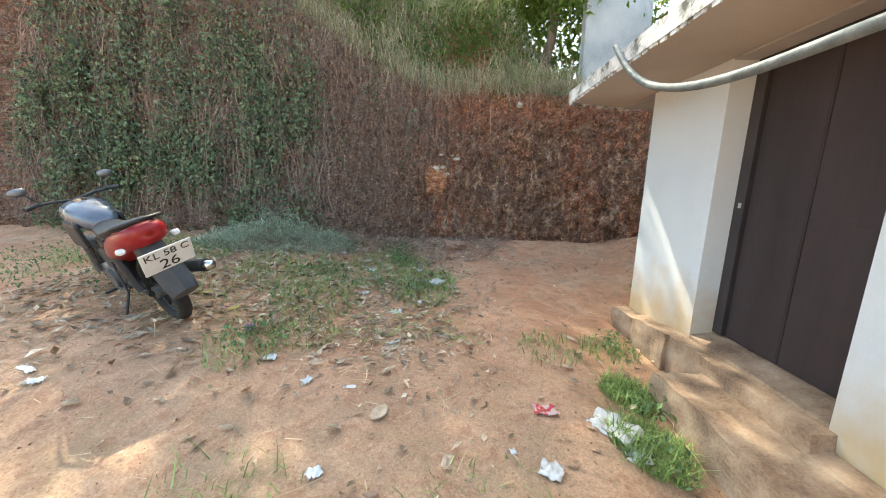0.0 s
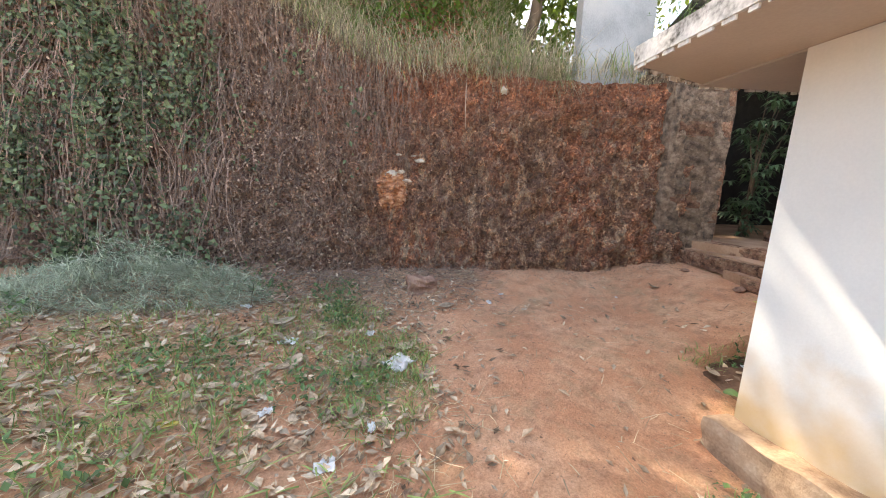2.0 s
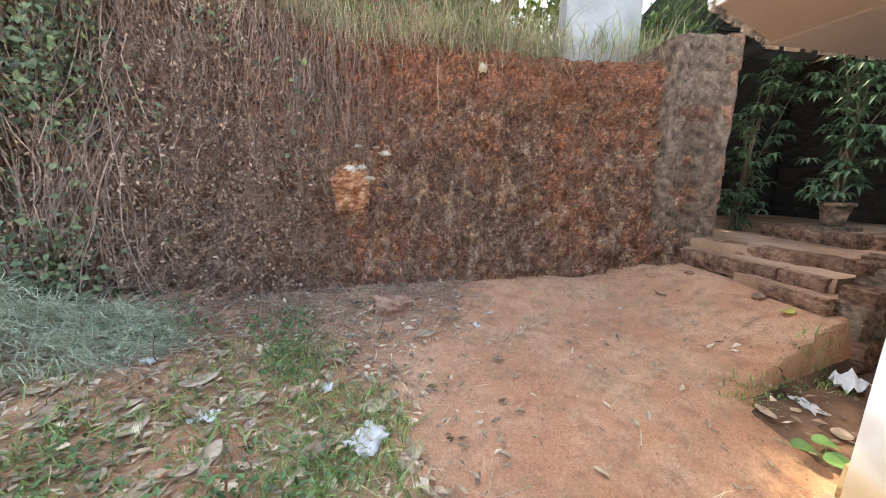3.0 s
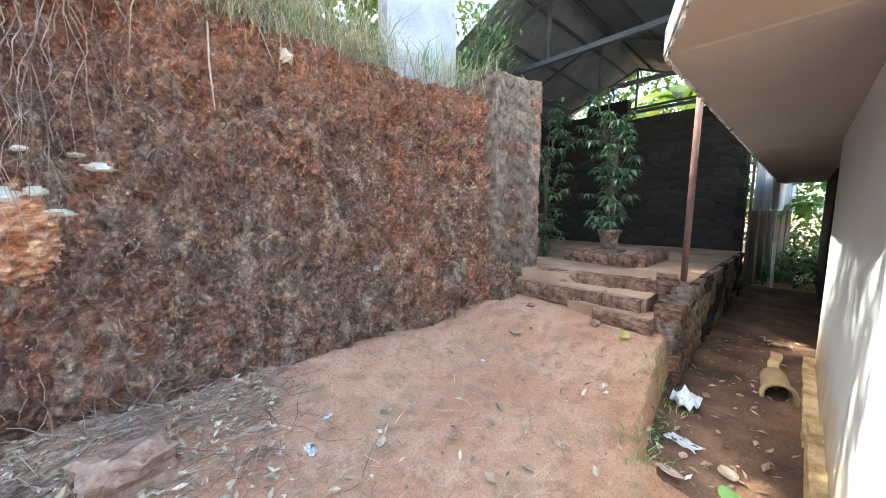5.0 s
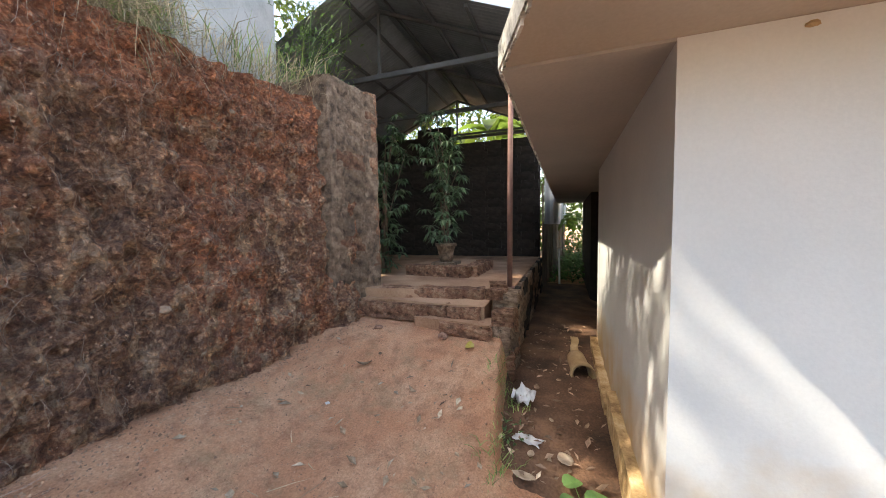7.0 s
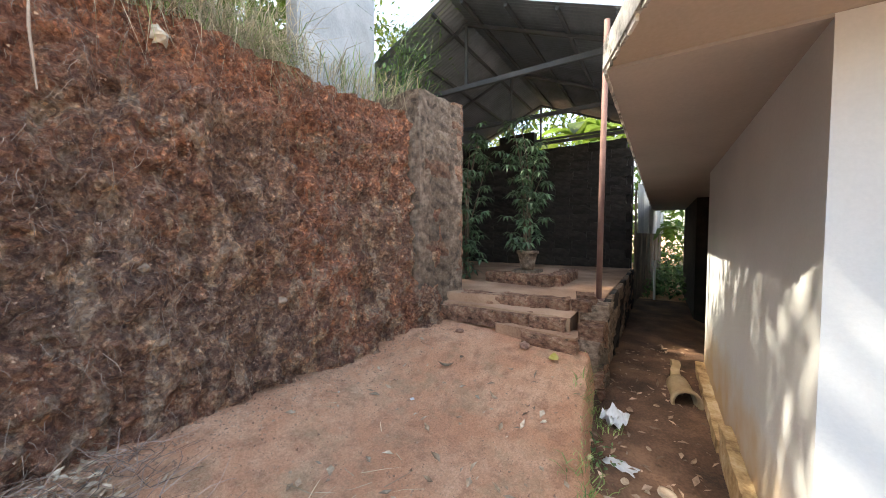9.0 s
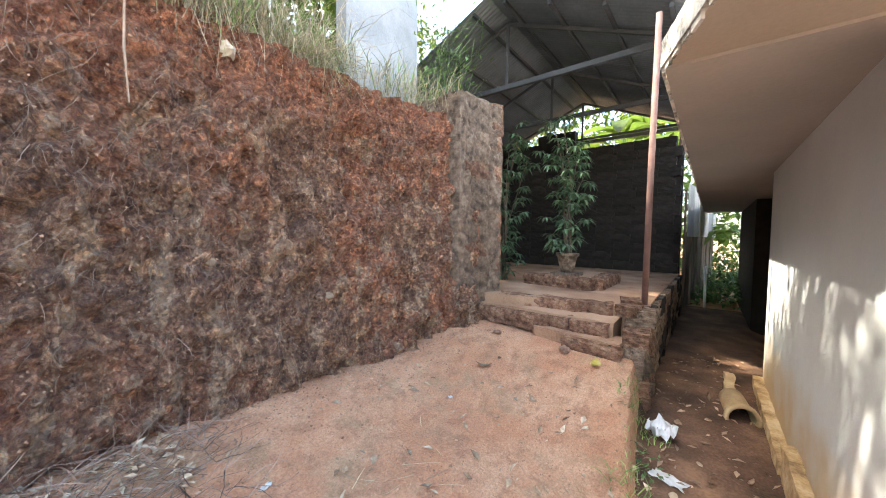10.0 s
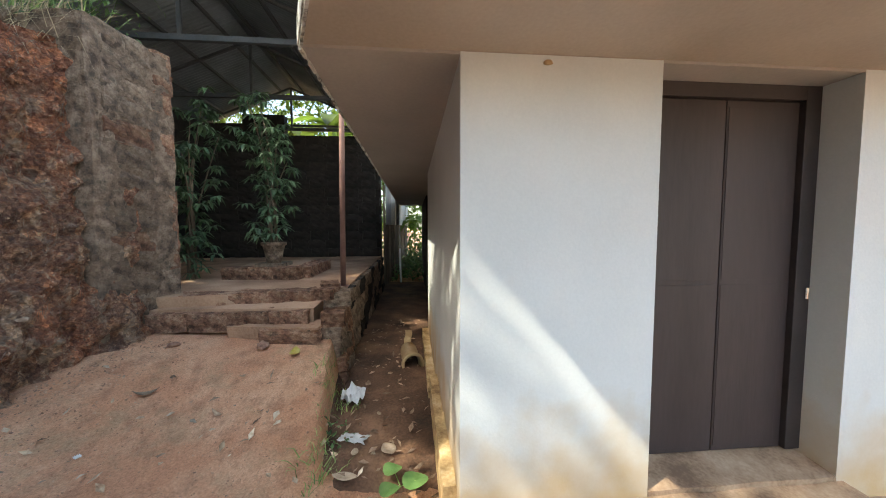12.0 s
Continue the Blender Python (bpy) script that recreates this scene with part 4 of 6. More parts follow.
for lx, ly, ll, lw, lr, mt in ((-1.24, 5.02, 0.24, 0.15, 20, PALELEAF), (-0.94, 4.37, 0.2, 0.13, 70, PALELEAF), (-0.87, 4.81, 0.2, 0.12, 30, PALELEAF), (-0.07, 4.67, 0.19, 0.14, 10, PALELEAF), (-0.38, 3.84, 0.2, 0.09, 70, PALELEAF), (-1.83, 4.08, 0.22, 0.12, 25, PALELEAF),
                               (-1.83, 4.66, 0.2, 0.14, 120, BROWNLEAF), (-1.38, 4.59, 0.16, 0.1, 60, PALELEAF), (-1.13, 4.21, 0.16, 0.08, 95, PALELEAF), (-1.0, 3.75, 0.16, 0.08, 140, PALELEAF)):
    big_leaf(lx, ly, ll, lw, lr, mt, "broad pale dry leaf curled on leaf litter", 0.45)
for k, (px, py, a) in enumerate(((-1.07, 4.68, 0.15), (-0.93, 3.8, 0.1), (-0.27, 3.69, 0.08), (-1.65, 5.24, 0.12))):
    crumple("litter_scrap", px, py, a, a * 0.6, 0.04, PAPER, "small crumpled white plastic scrap on litter", "scrap", k + 60, k * 50.0)
for k, (px, py, a) in enumerate(((-0.4, 4.33, 0.16), (-1.89, 5.56, 0.14))):
    st = mesh_object("stone", lump(bmesh.new(), (0, 0, 0.03), (a / 2, a / 3, 0.05), k + 8.3, 1, 2), PALEROCK)
    st.matrix_basis = pose(px, py, soil_z(px, py), 0, 0, k * 60)
    tagged(st, "small tan stone lying among leaf litter", "stone")
for k in range(46):
    big_leaf(R.uniform(-3.2, -0.5), R.uniform(2.3, 5.0), R.uniform(0.08, 0.15), R.uniform(0.04, 0.08), R.uniform(0, 360), R.choice((PALELEAF, PALELEAF, BROWNLEAF)), "dry tan leaf lying on leaf litter", R.uniform(0.1, 0.7))
for k in range(9):
    big_leaf(R.uniform(-0.3, 1.2), R.uniform(1.3, 3.2), R.uniform(0.05, 0.09), R.uniform(0.02, 0.04), R.uniform(0, 360), BROWNLEAF, "small curled brown leaf lying on red soil", R.uniform(0.3, 0.9))
big_leaf(3.14, 5.68, 0.15, 0.06, 120, LITTER, "curled dark brown leaf on the path", 0.9)
big_leaf(2.98, 5.1, 0.11, 0.035, 60, LITTER, "curled dark brown leaf on the path", 0.9)
big_leaf(3.62, 4.78, 0.17, 0.09, 10, YELLOW, "yellow leaf lying below the stone steps", 0.6)
big_leaf(-1.39, 3.64, 0.13, 0.06, 0, YELLOW, "pale yellow-green leaf lying on litter")
big_leaf(-2.45, 3.27, 0.14, 0.08, 40, YELLOW, "yellow leaf lying on litter")
big_leaf(-1.96, 2.96, 0.12, 0.06, 80, YELLOW, "pale yellow leaf lying on litter")
big_leaf(2.77, 3.89, 0.13, 0.1, 30, PALELEAF, "round pale leaf lying in the drain")
big_leaf(2.5, 4.13, 0.15, 0.07, 80, PALELEAF, "pale pointed leaf lying in the drain")
for k in range(9):
    big_leaf(R.uniform(2.5, 4.9), R.uniform(3.72, 4.2), R.uniform(0.05, 0.1), R.uniform(0.025, 0.05), R.uniform(0, 360), R.choice((PALELEAF, BROWNLEAF, LITTER)), "dry leaf lying in the drain", R.uniform(0.1, 0.6))
for k, (px, py, a, b, h, mt, lab, cat) in enumerate((
        (0.73, 1.96, 0.15, 0.09, 0.04, FOILRED, "crumpled red and white snack wrapper on soil", "wrapper"), (1.12, 1.86, 0.2, 0.26, 0.06, GREYBAG, "crumpled translucent plastic bag on grass", "plastic bag"), (1.17, 1.66, 0.1, 0.14, 0.04, GREYBAG, "torn plastic bag piece on grass", "plastic bag"),
        (-1.28, 2.32, 0.08, 0.09, 0.03, PAPER, "small crumpled white plastic scrap", "scrap"), (-0.91, 2.13, 0.06, 0.07, 0.03, PAPER, "small crumpled white plastic scrap", "scrap"), (-0.6, 2.12, 0.08, 0.04, 0.01, PAPER, "small white paper scrap", "scrap"),
        (-0.58, 1.43, 0.08, 0.07, 0.03, PAPER, "small crumpled white plastic scrap", "scrap"), (0.1, 1.53, 0.09, 0.06, 0.02, PALELEAF, "flat pale stone chip on soil", "stone"), (0.46, 1.61, 0.04, 0.03, 0.02, PAPER, "small white paper scrap", "scrap"),
        (0.64, 1.49, 0.11, 0.1, 0.05, GREYBAG, "crumpled clear plastic scrap on soil", "scrap"), (-0.49, 3.42, 0.11, 0.09, 0.03, PAPER, "crumpled white plastic piece on litter", "scrap"), (-0.12, 4.38, 0.24, 0.2, 0.07, GREYBAG, "grey crumpled plastic sheet on grass", "plastic sheet"),
        (-0.4, 4.93, 0.11, 0.08, 0.04, PAPER, "white and blue crumpled wrapper on litter", "wrapper"), (-1.62, 2.65, 0.1, 0.07, 0.06, PURPLE, "crumpled purple wrapper on litter", "wrapper"), (-2.77, 1.98, 0.18, 0.05, 0.02, PAPER, "white paper strip on soil", "scrap"), (-2.59, 1.88, 0.1, 0.07, 0.03, PAPER, "small crumpled white scrap", "scrap"),
        (-0.41, 2.78, 0.15, 0.07, 0.01, PAPER, "flat white paper piece on soil", "paper"), (0.96, 5.67, 0.12, 0.05, 0.03, PAPER, "white crumpled scrap on the path", "scrap"), (3.47, 4.24, 0.17, 0.16, 0.15, PAPER, "white plastic bag ball lying in the drain", "plastic bag"), (2.92, 4.15, 0.1, 0.19, 0.02, PAPER, "torn white rag lying in the drain", "rag"),
        (1.16, 5.86, 0.06, 0.03, 0.02, PAPER, "tiny white scrap on the path", "scrap"), (2.66, 5.72, 0.04, 0.03, 0.015, PAPER, "tiny white scrap on the path", "scrap"))):
    crumple("litter_" + cat.replace(" ", "_"), px, py, a, b, h, mt, lab, cat, k + 1, k * 37.0)

# ---- house ----
WX, WY, SOF = 2.018, 3.506, 2.27
J0, J1, SILL = 1.545, 2.58, 0.19
solid("wall_front", boxes((WX, J1, -0.4, WX + 0.25, WY, SOF - 0.002), (WX, -8, -0.4, WX + 0.25, J0, SOF - 0.002)), WHITE, "white limewashed plaster wall with ochre stained foot", "wall")
solid("wall_side", boxes((WX + 0.25, WY - 0.25, -0.4, 5.24, WY, SOF - 0.002), (4.99, 2.4, -0.4, 5.24, WY - 0.25, SOF - 0.002), (5.24, 2.2, -0.4, 8.2, 2.4, SOF - 0.002)), WHITE, "shaded white plaster side wall with a dark recess", "wall")
# Passage shade is painted on here as a near-black wall colour.
solid("wall_side_far", boxes((8.2, 2.4, -0.4, 12, WY - 0.1, SOF - 0.02)), SHADEBLOCK, "wall at the far end of the passage, coloured near-black for shade", "wall")
solid("wall_upper", boxes((WX + 0.02, -8, SOF + 0.12, WX + 0.25, WY, 3.6), (WX + 0.25, WY - 0.25, SOF + 0.12, 12, WY, 3.6), (11.75, -8, -0.4, 12, 2.4, 3.6), (WX, -8.25, -0.4, 12, -8, 3.6)), WHITE, "white upper wall above the concrete eave", "wall")
solid("wall_door_back", boxes((WX + 0.36, 1.3, -0.4, WX + 0.42, 2.9, SOF - 0.002)), DOORFRAME, "dark room side behind the door", "wall")
solid("ceiling", prism(bmesh.new(), [(1.334, -8), (WX, -8), (WX, 4.17), (1.334, 3.906)], SOF, SOF + 0.09), SOFFIT, "warm brownish plaster underside of the concrete eave", "eave")
solid("ceiling_side", boxes((WX + 0.002, -8, SOF - 0.012, 12, 4.165, SOF + 0.09)), SOFFIT2, "greyer plaster underside of the side eave", "eave")


def edge_strip(a, b, name, label):
    """The pale edge of the slab with a drip lip broken into short bits."""
    a, b = Vector((*a, 0)), Vector((*b, 0))
    way = (b - a).normalized()
    out = Vector((way.y, -way.x, 0))
    m = Matrix(((way.x, out.x, 0, a.x), (way.y, out.y, 0, a.y), (0, 0, 1, 0), (0, 0, 0, 1)))
    ln = (b - a).length
    bm = bmesh.new()
    steps = int(ln / 0.12)
    for row in range(steps):
        u0, u1 = ln * row / steps, ln * (row + 1) / steps + 0.002
        t = SOF + 0.105 + 0.012 * noise.noise((u0 * 3, a.x, 0))
        box(bm, u0, -0.01, SOF - 0.004, u1, 0.012, t, m=m)
    u = 0.0
    rr = random.Random(5)
    while u < ln:
        w = rr.uniform(0.03, 0.1)
        box(bm, u, -0.004, SOF - 0.02 - rr.uniform(0, 0.008), min(ln, u + w), 0.008, SOF - 0.004, m=m)
        u += w + rr.uniform(0.012, 0.06)
    return solid(name, bm, EDGE, label, "eave edge")


edge_strip((1.334, -3.0), (1.334, 3.906), "trim_eave_front", "weathered pale concrete eave edge with a broken drip lip")
edge_strip((1.334, 3.906), (WX, 4.17), "trim_eave_corner", "weathered pale concrete eave corner")
edge_strip((WX, 4.172), (11.9, 4.172), "trim_eave_side", "weathered concrete side eave edge")


def worn(bm, amount, scale=6.0, cuts=0.12):
    """Cuts long edges and roughens the surface, as old cement and stone are."""
    for _ in range(4):
        long = [e for e in bm.edges if e.calc_length() > cuts]
        if not long:
            break
        bmesh.ops.subdivide_edges(bm, edges=long, cuts=1, use_grid_fill=True)
    for v in bm.verts:
        p = v.co.copy()
        v.co += amount * Vector((noise.noise(p * scale), noise.noise(p * scale + Vector((9, 0, 0))), noise.noise(p * scale + Vector((0, 9, 0)))))
    return bm


solid("doorstep", worn(boxes((1.9, 1.5, -0.4, WX - 0.001, 2.68, 0.2)), 0.016, 6, 0.07), CEMENT, "worn cement doorstep dusty with red soil", "step", smooth=False)
solid("doorstep_lower", worn(boxes((1.57, 0.5, -0.4, 1.9, 2.26, 0.085)), 0.028, 6, 0.06), CEMENT, "low worn cement step crumbling into soil", "step")
bm = prism(bmesh.new(), [(WX, J0), (WX + 0.3, J0), (WX + 0.3, J1), (WX, J1)], 0.0, 0.225)
for v in bm.verts:
    if v.co.x > WX + 0.1 and v.co.z > 0.1:
        v.co.z = 0.27
solid("door_sill", worn(bm, 0.008, 6), CEMENT, "sloping dusty cement door sill", "sill")
bm = boxes((1.86, 2.64, -0.4, WX - 0.001, 3.55, 0.2))
for v in bm.verts:
    if v.co.y > 3 and v.co.z > 0:
        v.co.z = 0.1
solid("plinth_near", worn(boxes((1.84, -1.5, -0.4, WX - 0.001, 1.48, 0.1)), 0.05, 5, 0.06), CEMENT, "crumbling soil-covered cement edge below the wall", "plinth")
solid("plinth_front", worn(bm, 0.022, 9, 0.05), CEMENT, "chipped cement plinth below the white wall", "plinth")
solid("plinth_side", worn(boxes((WX + 0.12, WY, -0.4, 3.45, 3.575, 0.22)), 0.012, 7, 0.06), OCHRE, "stained plinth ledge along the side wall", "plinth")
solid("plinth_side_low", worn(boxes((3.452, WY, -0.4, 5.24, 3.59, 0.1)), 0.012, 7, 0.06), OCHRE, "low stained plinth ledge along the side wall", "plinth")


def build_door():
    d = tagged(new("door_1"), "closed dark brown painted double door in a deep reveal", "door", kind="structure")
    d.matrix_basis = pose(WX + 0.17, J0, 0.265)
    w, h = J1 - J0, SOF - 0.265 - 0.004
    part("door_frame", boxes((0.0, 0.0, 0.0, 0.08, 0.09, h), (0.0, w - 0.09, 0.0, 0.08, w, h), (0.0, 0.09, h - 0.08, 0.08, w - 0.09, h), bevel=0.004), DOORFRAME, d, "dark painted door frame")
    half = (w - 0.18) / 2
    for k in range(2):
        y0 = 0.09 + k * half
        leaf = part("door_leaf", boxes((0.03, y0 + 0.003, 0.0, 0.07, y0 + half - 0.003, h - 0.083), bevel=0.003), DOOR, d)
        for z0, z1 in ((0.03, 0.94), (0.965, h - 0.12)):
            part("door_panel", boxes((0.026, y0 + (0.012 if k else 0.05), z0, 0.03, y0 + half - (0.05 if k else 0.012), z1), bevel=0.0015), DOOR, leaf)
    part("latch", boxes((-0.004, w - 0.07, 0.98, 0.0, w - 0.04, 1.02), bevel=0.002), CHROME, d, "small bright latch plate")
    part("hinge_pin", tube(bmesh.new(), [(-0.01, 0.03, 0.86), (-0.01, 0.03, 0.92)], 0.008, 8), CHROME, d, "small bright bolt")


build_door()
nail = solid("wall_stain", lump(bmesh.new(), (WX - 0.004, 3.12, 2.235), (0.01, 0.022, 0.011), 4, 1, 2), CLAY, "small brown mud nest on the wall", "mud nest", kind="thing")
nail["kind"] = ""

# hose hanging from the slab edge
pts = []
for f in np.linspace(0, 1, 40):
    y = lerp(2.86, -1.6, f)
    sag = 2.44 - 0.62 * (1 - (1 - min(1, f * 2.6)) ** 2.6) + 0.0
    pts.append((1.325 - 0.07 * min(1, f * 6) - 0.03 * math.sin(f * 3), y, sag + 0.02 * f))
pts = [(1.5, 3.0, 2.395), (1.42, 2.95, 2.41), (1.36, 2.9, 2.43)] + pts
tagged(mesh_object("hose", tube(bmesh.new(), pts, 0.021, 14), HOSE, True), "thick grey hose hanging over the eave edge", "hose")

def drain_floor():
    xs, verts = np.arange(2.34, 10.0, 0.06), []
    for j in range(34):
        for x in xs:
            y = lerp(2.45, drain_edge(x) + (0.03 if x > 2.6 else -0.03), j / 33)
            inside = min(1, j / 2, (33 - j) / 2, (x - 2.34) / 0.3)
            verts.append((x, y, soil_z(x, y) + lerp(-0.02, 0.03 + 0.02 * noise.noise((x * 3, y * 3, 4)), inside)))
    w = len(xs)
    faces = [(j * w + i, j * w + i + 1, (j + 1) * w + i + 1, (j + 1) * w + i) for j in range(33) for i in range(w - 1)]
    tagged(from_lists("drain_floor", verts, faces, MUD, True), "damp dark soil in the drain beside the house", "drain", kind="structure")


drain_floor()

# clay pipe and boards in the drain
pipe = thing("clay_pipe", "broken half-buried clay pipe lying in the drain", "pipe", 4.14, 3.72, 0.03, 190)
bm = tube(bmesh.new(), [(0, 0, 0), (-0.1, 0, 0.0), (-0.5, 0.03, -0.02)], [0.112, 0.1, 0.1], 20, cap=False)
bm.normal_update()
bmesh.ops.solidify(bm, geom=bm.faces[:], thickness=0.016)
part("pipe_shell", bm, CLAY, pipe, smooth=True)
bm = tube(bmesh.new(), [(0.015, 0, 0), (-0.05, 0, 0)], [0.124, 0.124], 20, cap=False)
bm.normal_update()
bmesh.ops.solidify(bm, geom=bm.faces[:], thickness=0.02)
part("collar", bm, CLAY, pipe, smooth=True)
bark = tagged(mesh_object("palm_husk", worn(boxes((4.55, 3.75, 0.02, 5.15, 3.83, 0.1)), 0.03, 5), CLAY), "dry curled palm husk lying beside the pipe", "husk")

# ---- laterite blocks ----
def block_mesh(name, seed, size, mat):
    bm = bmesh.new()
    bmesh.ops.create_cube(bm, size=1)
    bmesh.ops.subdivide_edges(bm, edges=bm.edges[:], cuts=3, use_grid_fill=True)
    for v in bm.verts:
        p = v.co + Vector((seed * 3.1, seed, 0))
        q = v.co.copy()
        for k in range(3):
            v.co[k] = q[k] * size[k]
        v.co += 0.02 * Vector((noise.noise(p * 3), noise.noise(p * 3 + Vector((5, 0, 0))), noise.noise(p * 3 + Vector((0, 5, 0))))) + 0.018 * Vector((noise.noise(p * 9), noise.noise(p * 9 + Vector((5, 0, 0))), noise.noise(p * 9 + Vector((0, 5, 0)))))
        if max(abs(c) for c in q) > 0.49 and sum(abs(c) > 0.49 for c in q) > 1:
            v.co *= 0.996
    data = bpy.data.meshes.new(name)
    bm.to_mesh(data)
    bm.free()
    data.materials.append(mat)
    return data


BLOCKS = [block_mesh("laterite_block", k, (0.4, 0.24, 0.22), LATERITE) for k in range(5)]
# Block copies in the near-black colour that stands in for shade.
SHADED_BLOCKS = [block_mesh("shade_block", k + 4, (0.4, 0.24, 0.22), SHADEBLOCK) for k in range(3)]
GREY = [block_mesh("mossy_block", k + 9, (0.4, 0.24, 0.22), MOSSY) for k in range(4)]


def block(parent, data, x, y, z, rz=0.0, sx=1.0, sy=1.0, sz=1.0):
    ob = new("laterite_block", data)
    ob.parent = parent
    ob.matrix_basis = pose(x, y, z, R.uniform(-1, 1), R.uniform(-1, 1), rz + R.uniform(-1.5, 1.5)) @ Matrix.Diagonal((sx, sy, sz, 1))
    return ob


def block_row(parent, a, b, z, h, meshes, depth=1.0, offset=0.0):
    """Blocks end to end from a to b in plan, with their middle line on it."""
    a, b = Vector(a), Vector(b)
    ln = (b - a).length
    n = max(1, round(ln / 0.4))
    rz = math.degrees(math.atan2(b.y - a.y, b.x - a.x))
    for k in range(n):
        p = a + (b - a) * ((k + 0.5) / n)
        block(parent, R.choice(meshes), p.x + R.uniform(-0.008, 0.008), p.y + R.uniform(-0.008, 0.008), z, rz, ln / n / 0.4, depth, h / 0.212)


pier = tagged(new("laterite_pier"), "rough laterite block wall end beside the earth bank", "pier", kind="structure")
core = part("core", worn(prism(bmesh.new(), [(3.6, 6.348), (4.2, 6.318), (4.415, 6.232), (4.5, 6.4), (4.5, 7.6), (3.6, 7.6)], -0.2, 3.26), 0.035, 9, 0.06), MOSSY, pier)
for c in range(15):
    z = 0.28 + 0.11 + c * 0.2
    shift = 0.0 if c % 2 else 0.07
    block_row(pier, (3.72 + 0.02 * c / 15, 6.46), (4.2 + shift * 0.5, 6.42), z, 0.2, GREY if c % 5 else BLOCKS)
    block_row(pier, (4.2 + shift * 0.5, 6.475), (4.48, 6.335), z, 0.2, BLOCKS if c > 11 or c % 3 == 0 else GREY + BLOCKS, 1.0)

# ---- raised platform with steps ----
plat = tagged(new("stone_platform"), "raised laterite platform with a dusty floor", "platform", kind="structure")
part("floor_top", worn(prism(bmesh.new(), [(4.4, 4.5), (9.0, 4.5), (9.0, 8.8), (4.18, 8.8), (4.16, 6.1), (4.4, 4.8)], -0.4, 0.815), 0.012, 3, 0.3), DUSTY, plat)
for c in range(4):
    z = 0.06 + c * 0.21
    # Near-black blocks mixed in to paint the shade on the passage side.
    block_row(plat, (4.42, 4.56), (8.9, 4.56), z, 0.21, GREY + SHADED_BLOCKS)
block_row(plat, (4.28, 6.12), (4.47, 4.82), 0.72, 0.2, BLOCKS, 0.9)
steps = tagged(new("stone_steps"), "worn laterite steps covered with red dust", "steps", kind="structure")
part("tread", worn(prism(bmesh.new(), [(4.02, 4.72), (4.5, 4.72), (4.3, 6.25), (4.06, 6.3)], 0.1, 0.705), 0.015, 5), DUSTY, steps)
part("tread", worn(prism(bmesh.new(), [(3.78, 4.62), (4.1, 4.62), (4.1, 5.6), (3.9, 5.5)], 0.0, 0.57), 0.02, 5), DUSTY, steps)
block_row(steps, (4.06, 6.28), (4.03, 4.75), 0.60, 0.17, BLOCKS, 0.8)
block_row(steps, (3.86, 5.15), (3.84, 4.6), 0.47, 0.17, BLOCKS, 0.7)
for c in range(6):
    z = 0.02 + c * 0.15
    n = 3 if c < 5 else 2
    for k in range(n):
        block(steps, R.choice(BLOCKS + GREY), 4.34 - 0.2 * k + R.uniform(-0.02, 0.02) + (0.05 if c % 2 else 0), 4.52 + R.uniform(-0.025, 0.025), z + R.uniform(-0.01, 0.01), R.uniform(-9, 9), R.uniform(0.45, 0.6), R.uniform(0.8, 1.1), R.uniform(0.64, 0.74))
block(steps, BLOCKS[1], 4.3, 4.62, 0.86, 12, 0.6, 0.8, 0.6)
block(steps, BLOCKS[2], 4.1, 4.6, 0.84, -20, 0.5, 0.7, 0.5)
for sx, sy, w, dd, h, rz in ((3.72, 5.1, 0.16, 0.1, 0.07, 20), (3.7, 5.85, 0.1, 0.08, 0.05, 130)):
    st = mesh_object("stone", lump(bmesh.new(), (0, 0, h * 0.25), (w / 2, dd / 2, h / 2), sx * 7, 1, 2), PINKROCK)
    st.matrix_basis = pose(sx, sy, soil_z(sx, sy), 0, 0, rz)
    tagged(st, "small rough laterite stone lying below the steps", "stone", "stones below the steps")
plinth2 = thing("planter_base", "low laterite block base on the platform", "planter base", 5.75, 5.75, 0.815, 0)
part("core", worn(boxes((-0.32, -0.42, 0.0, 0.8, 0.5, 0.15)), 0.008, 5), DUSTY, plinth2)
block_row(plinth2, (-0.3, 0.55), (-0.42, -0.5), 0.08, 0.16, BLOCKS, 0.9)
block_row(plinth2, (-0.36, -0.5), (0.8, -0.5), 0.08, 0.16, BLOCKS, 0.9)
pot = thing("cement_pot", "weathered grey cement pot with a shrub", "pot", 5.62, 5.72, 0.965)
part("slab", worn(boxes((-0.19, -0.19, 0, 0.19, 0.19, 0.05)), 0.006, 8), MOSSY, pot)
part("body", worn(tube(bmesh.new(), [(0, 0, 0.05), (0, 0, 0.2), (0, 0, 0.3), (0, 0, 0.302), (0, 0, 0.345), (0, 0, 0.346), (0, 0, 0.3)], [0.1, 0.125, 0.15, 0.17, 0.17, 0.14, 0.13], 18), 0.006, 9), MOSSY, pot, "grey cement pot body", True)
part("earth", tube(bmesh.new(), [(0, 0, 0.28), (0, 0, 0.31)], 0.138, 18), MUD, pot)


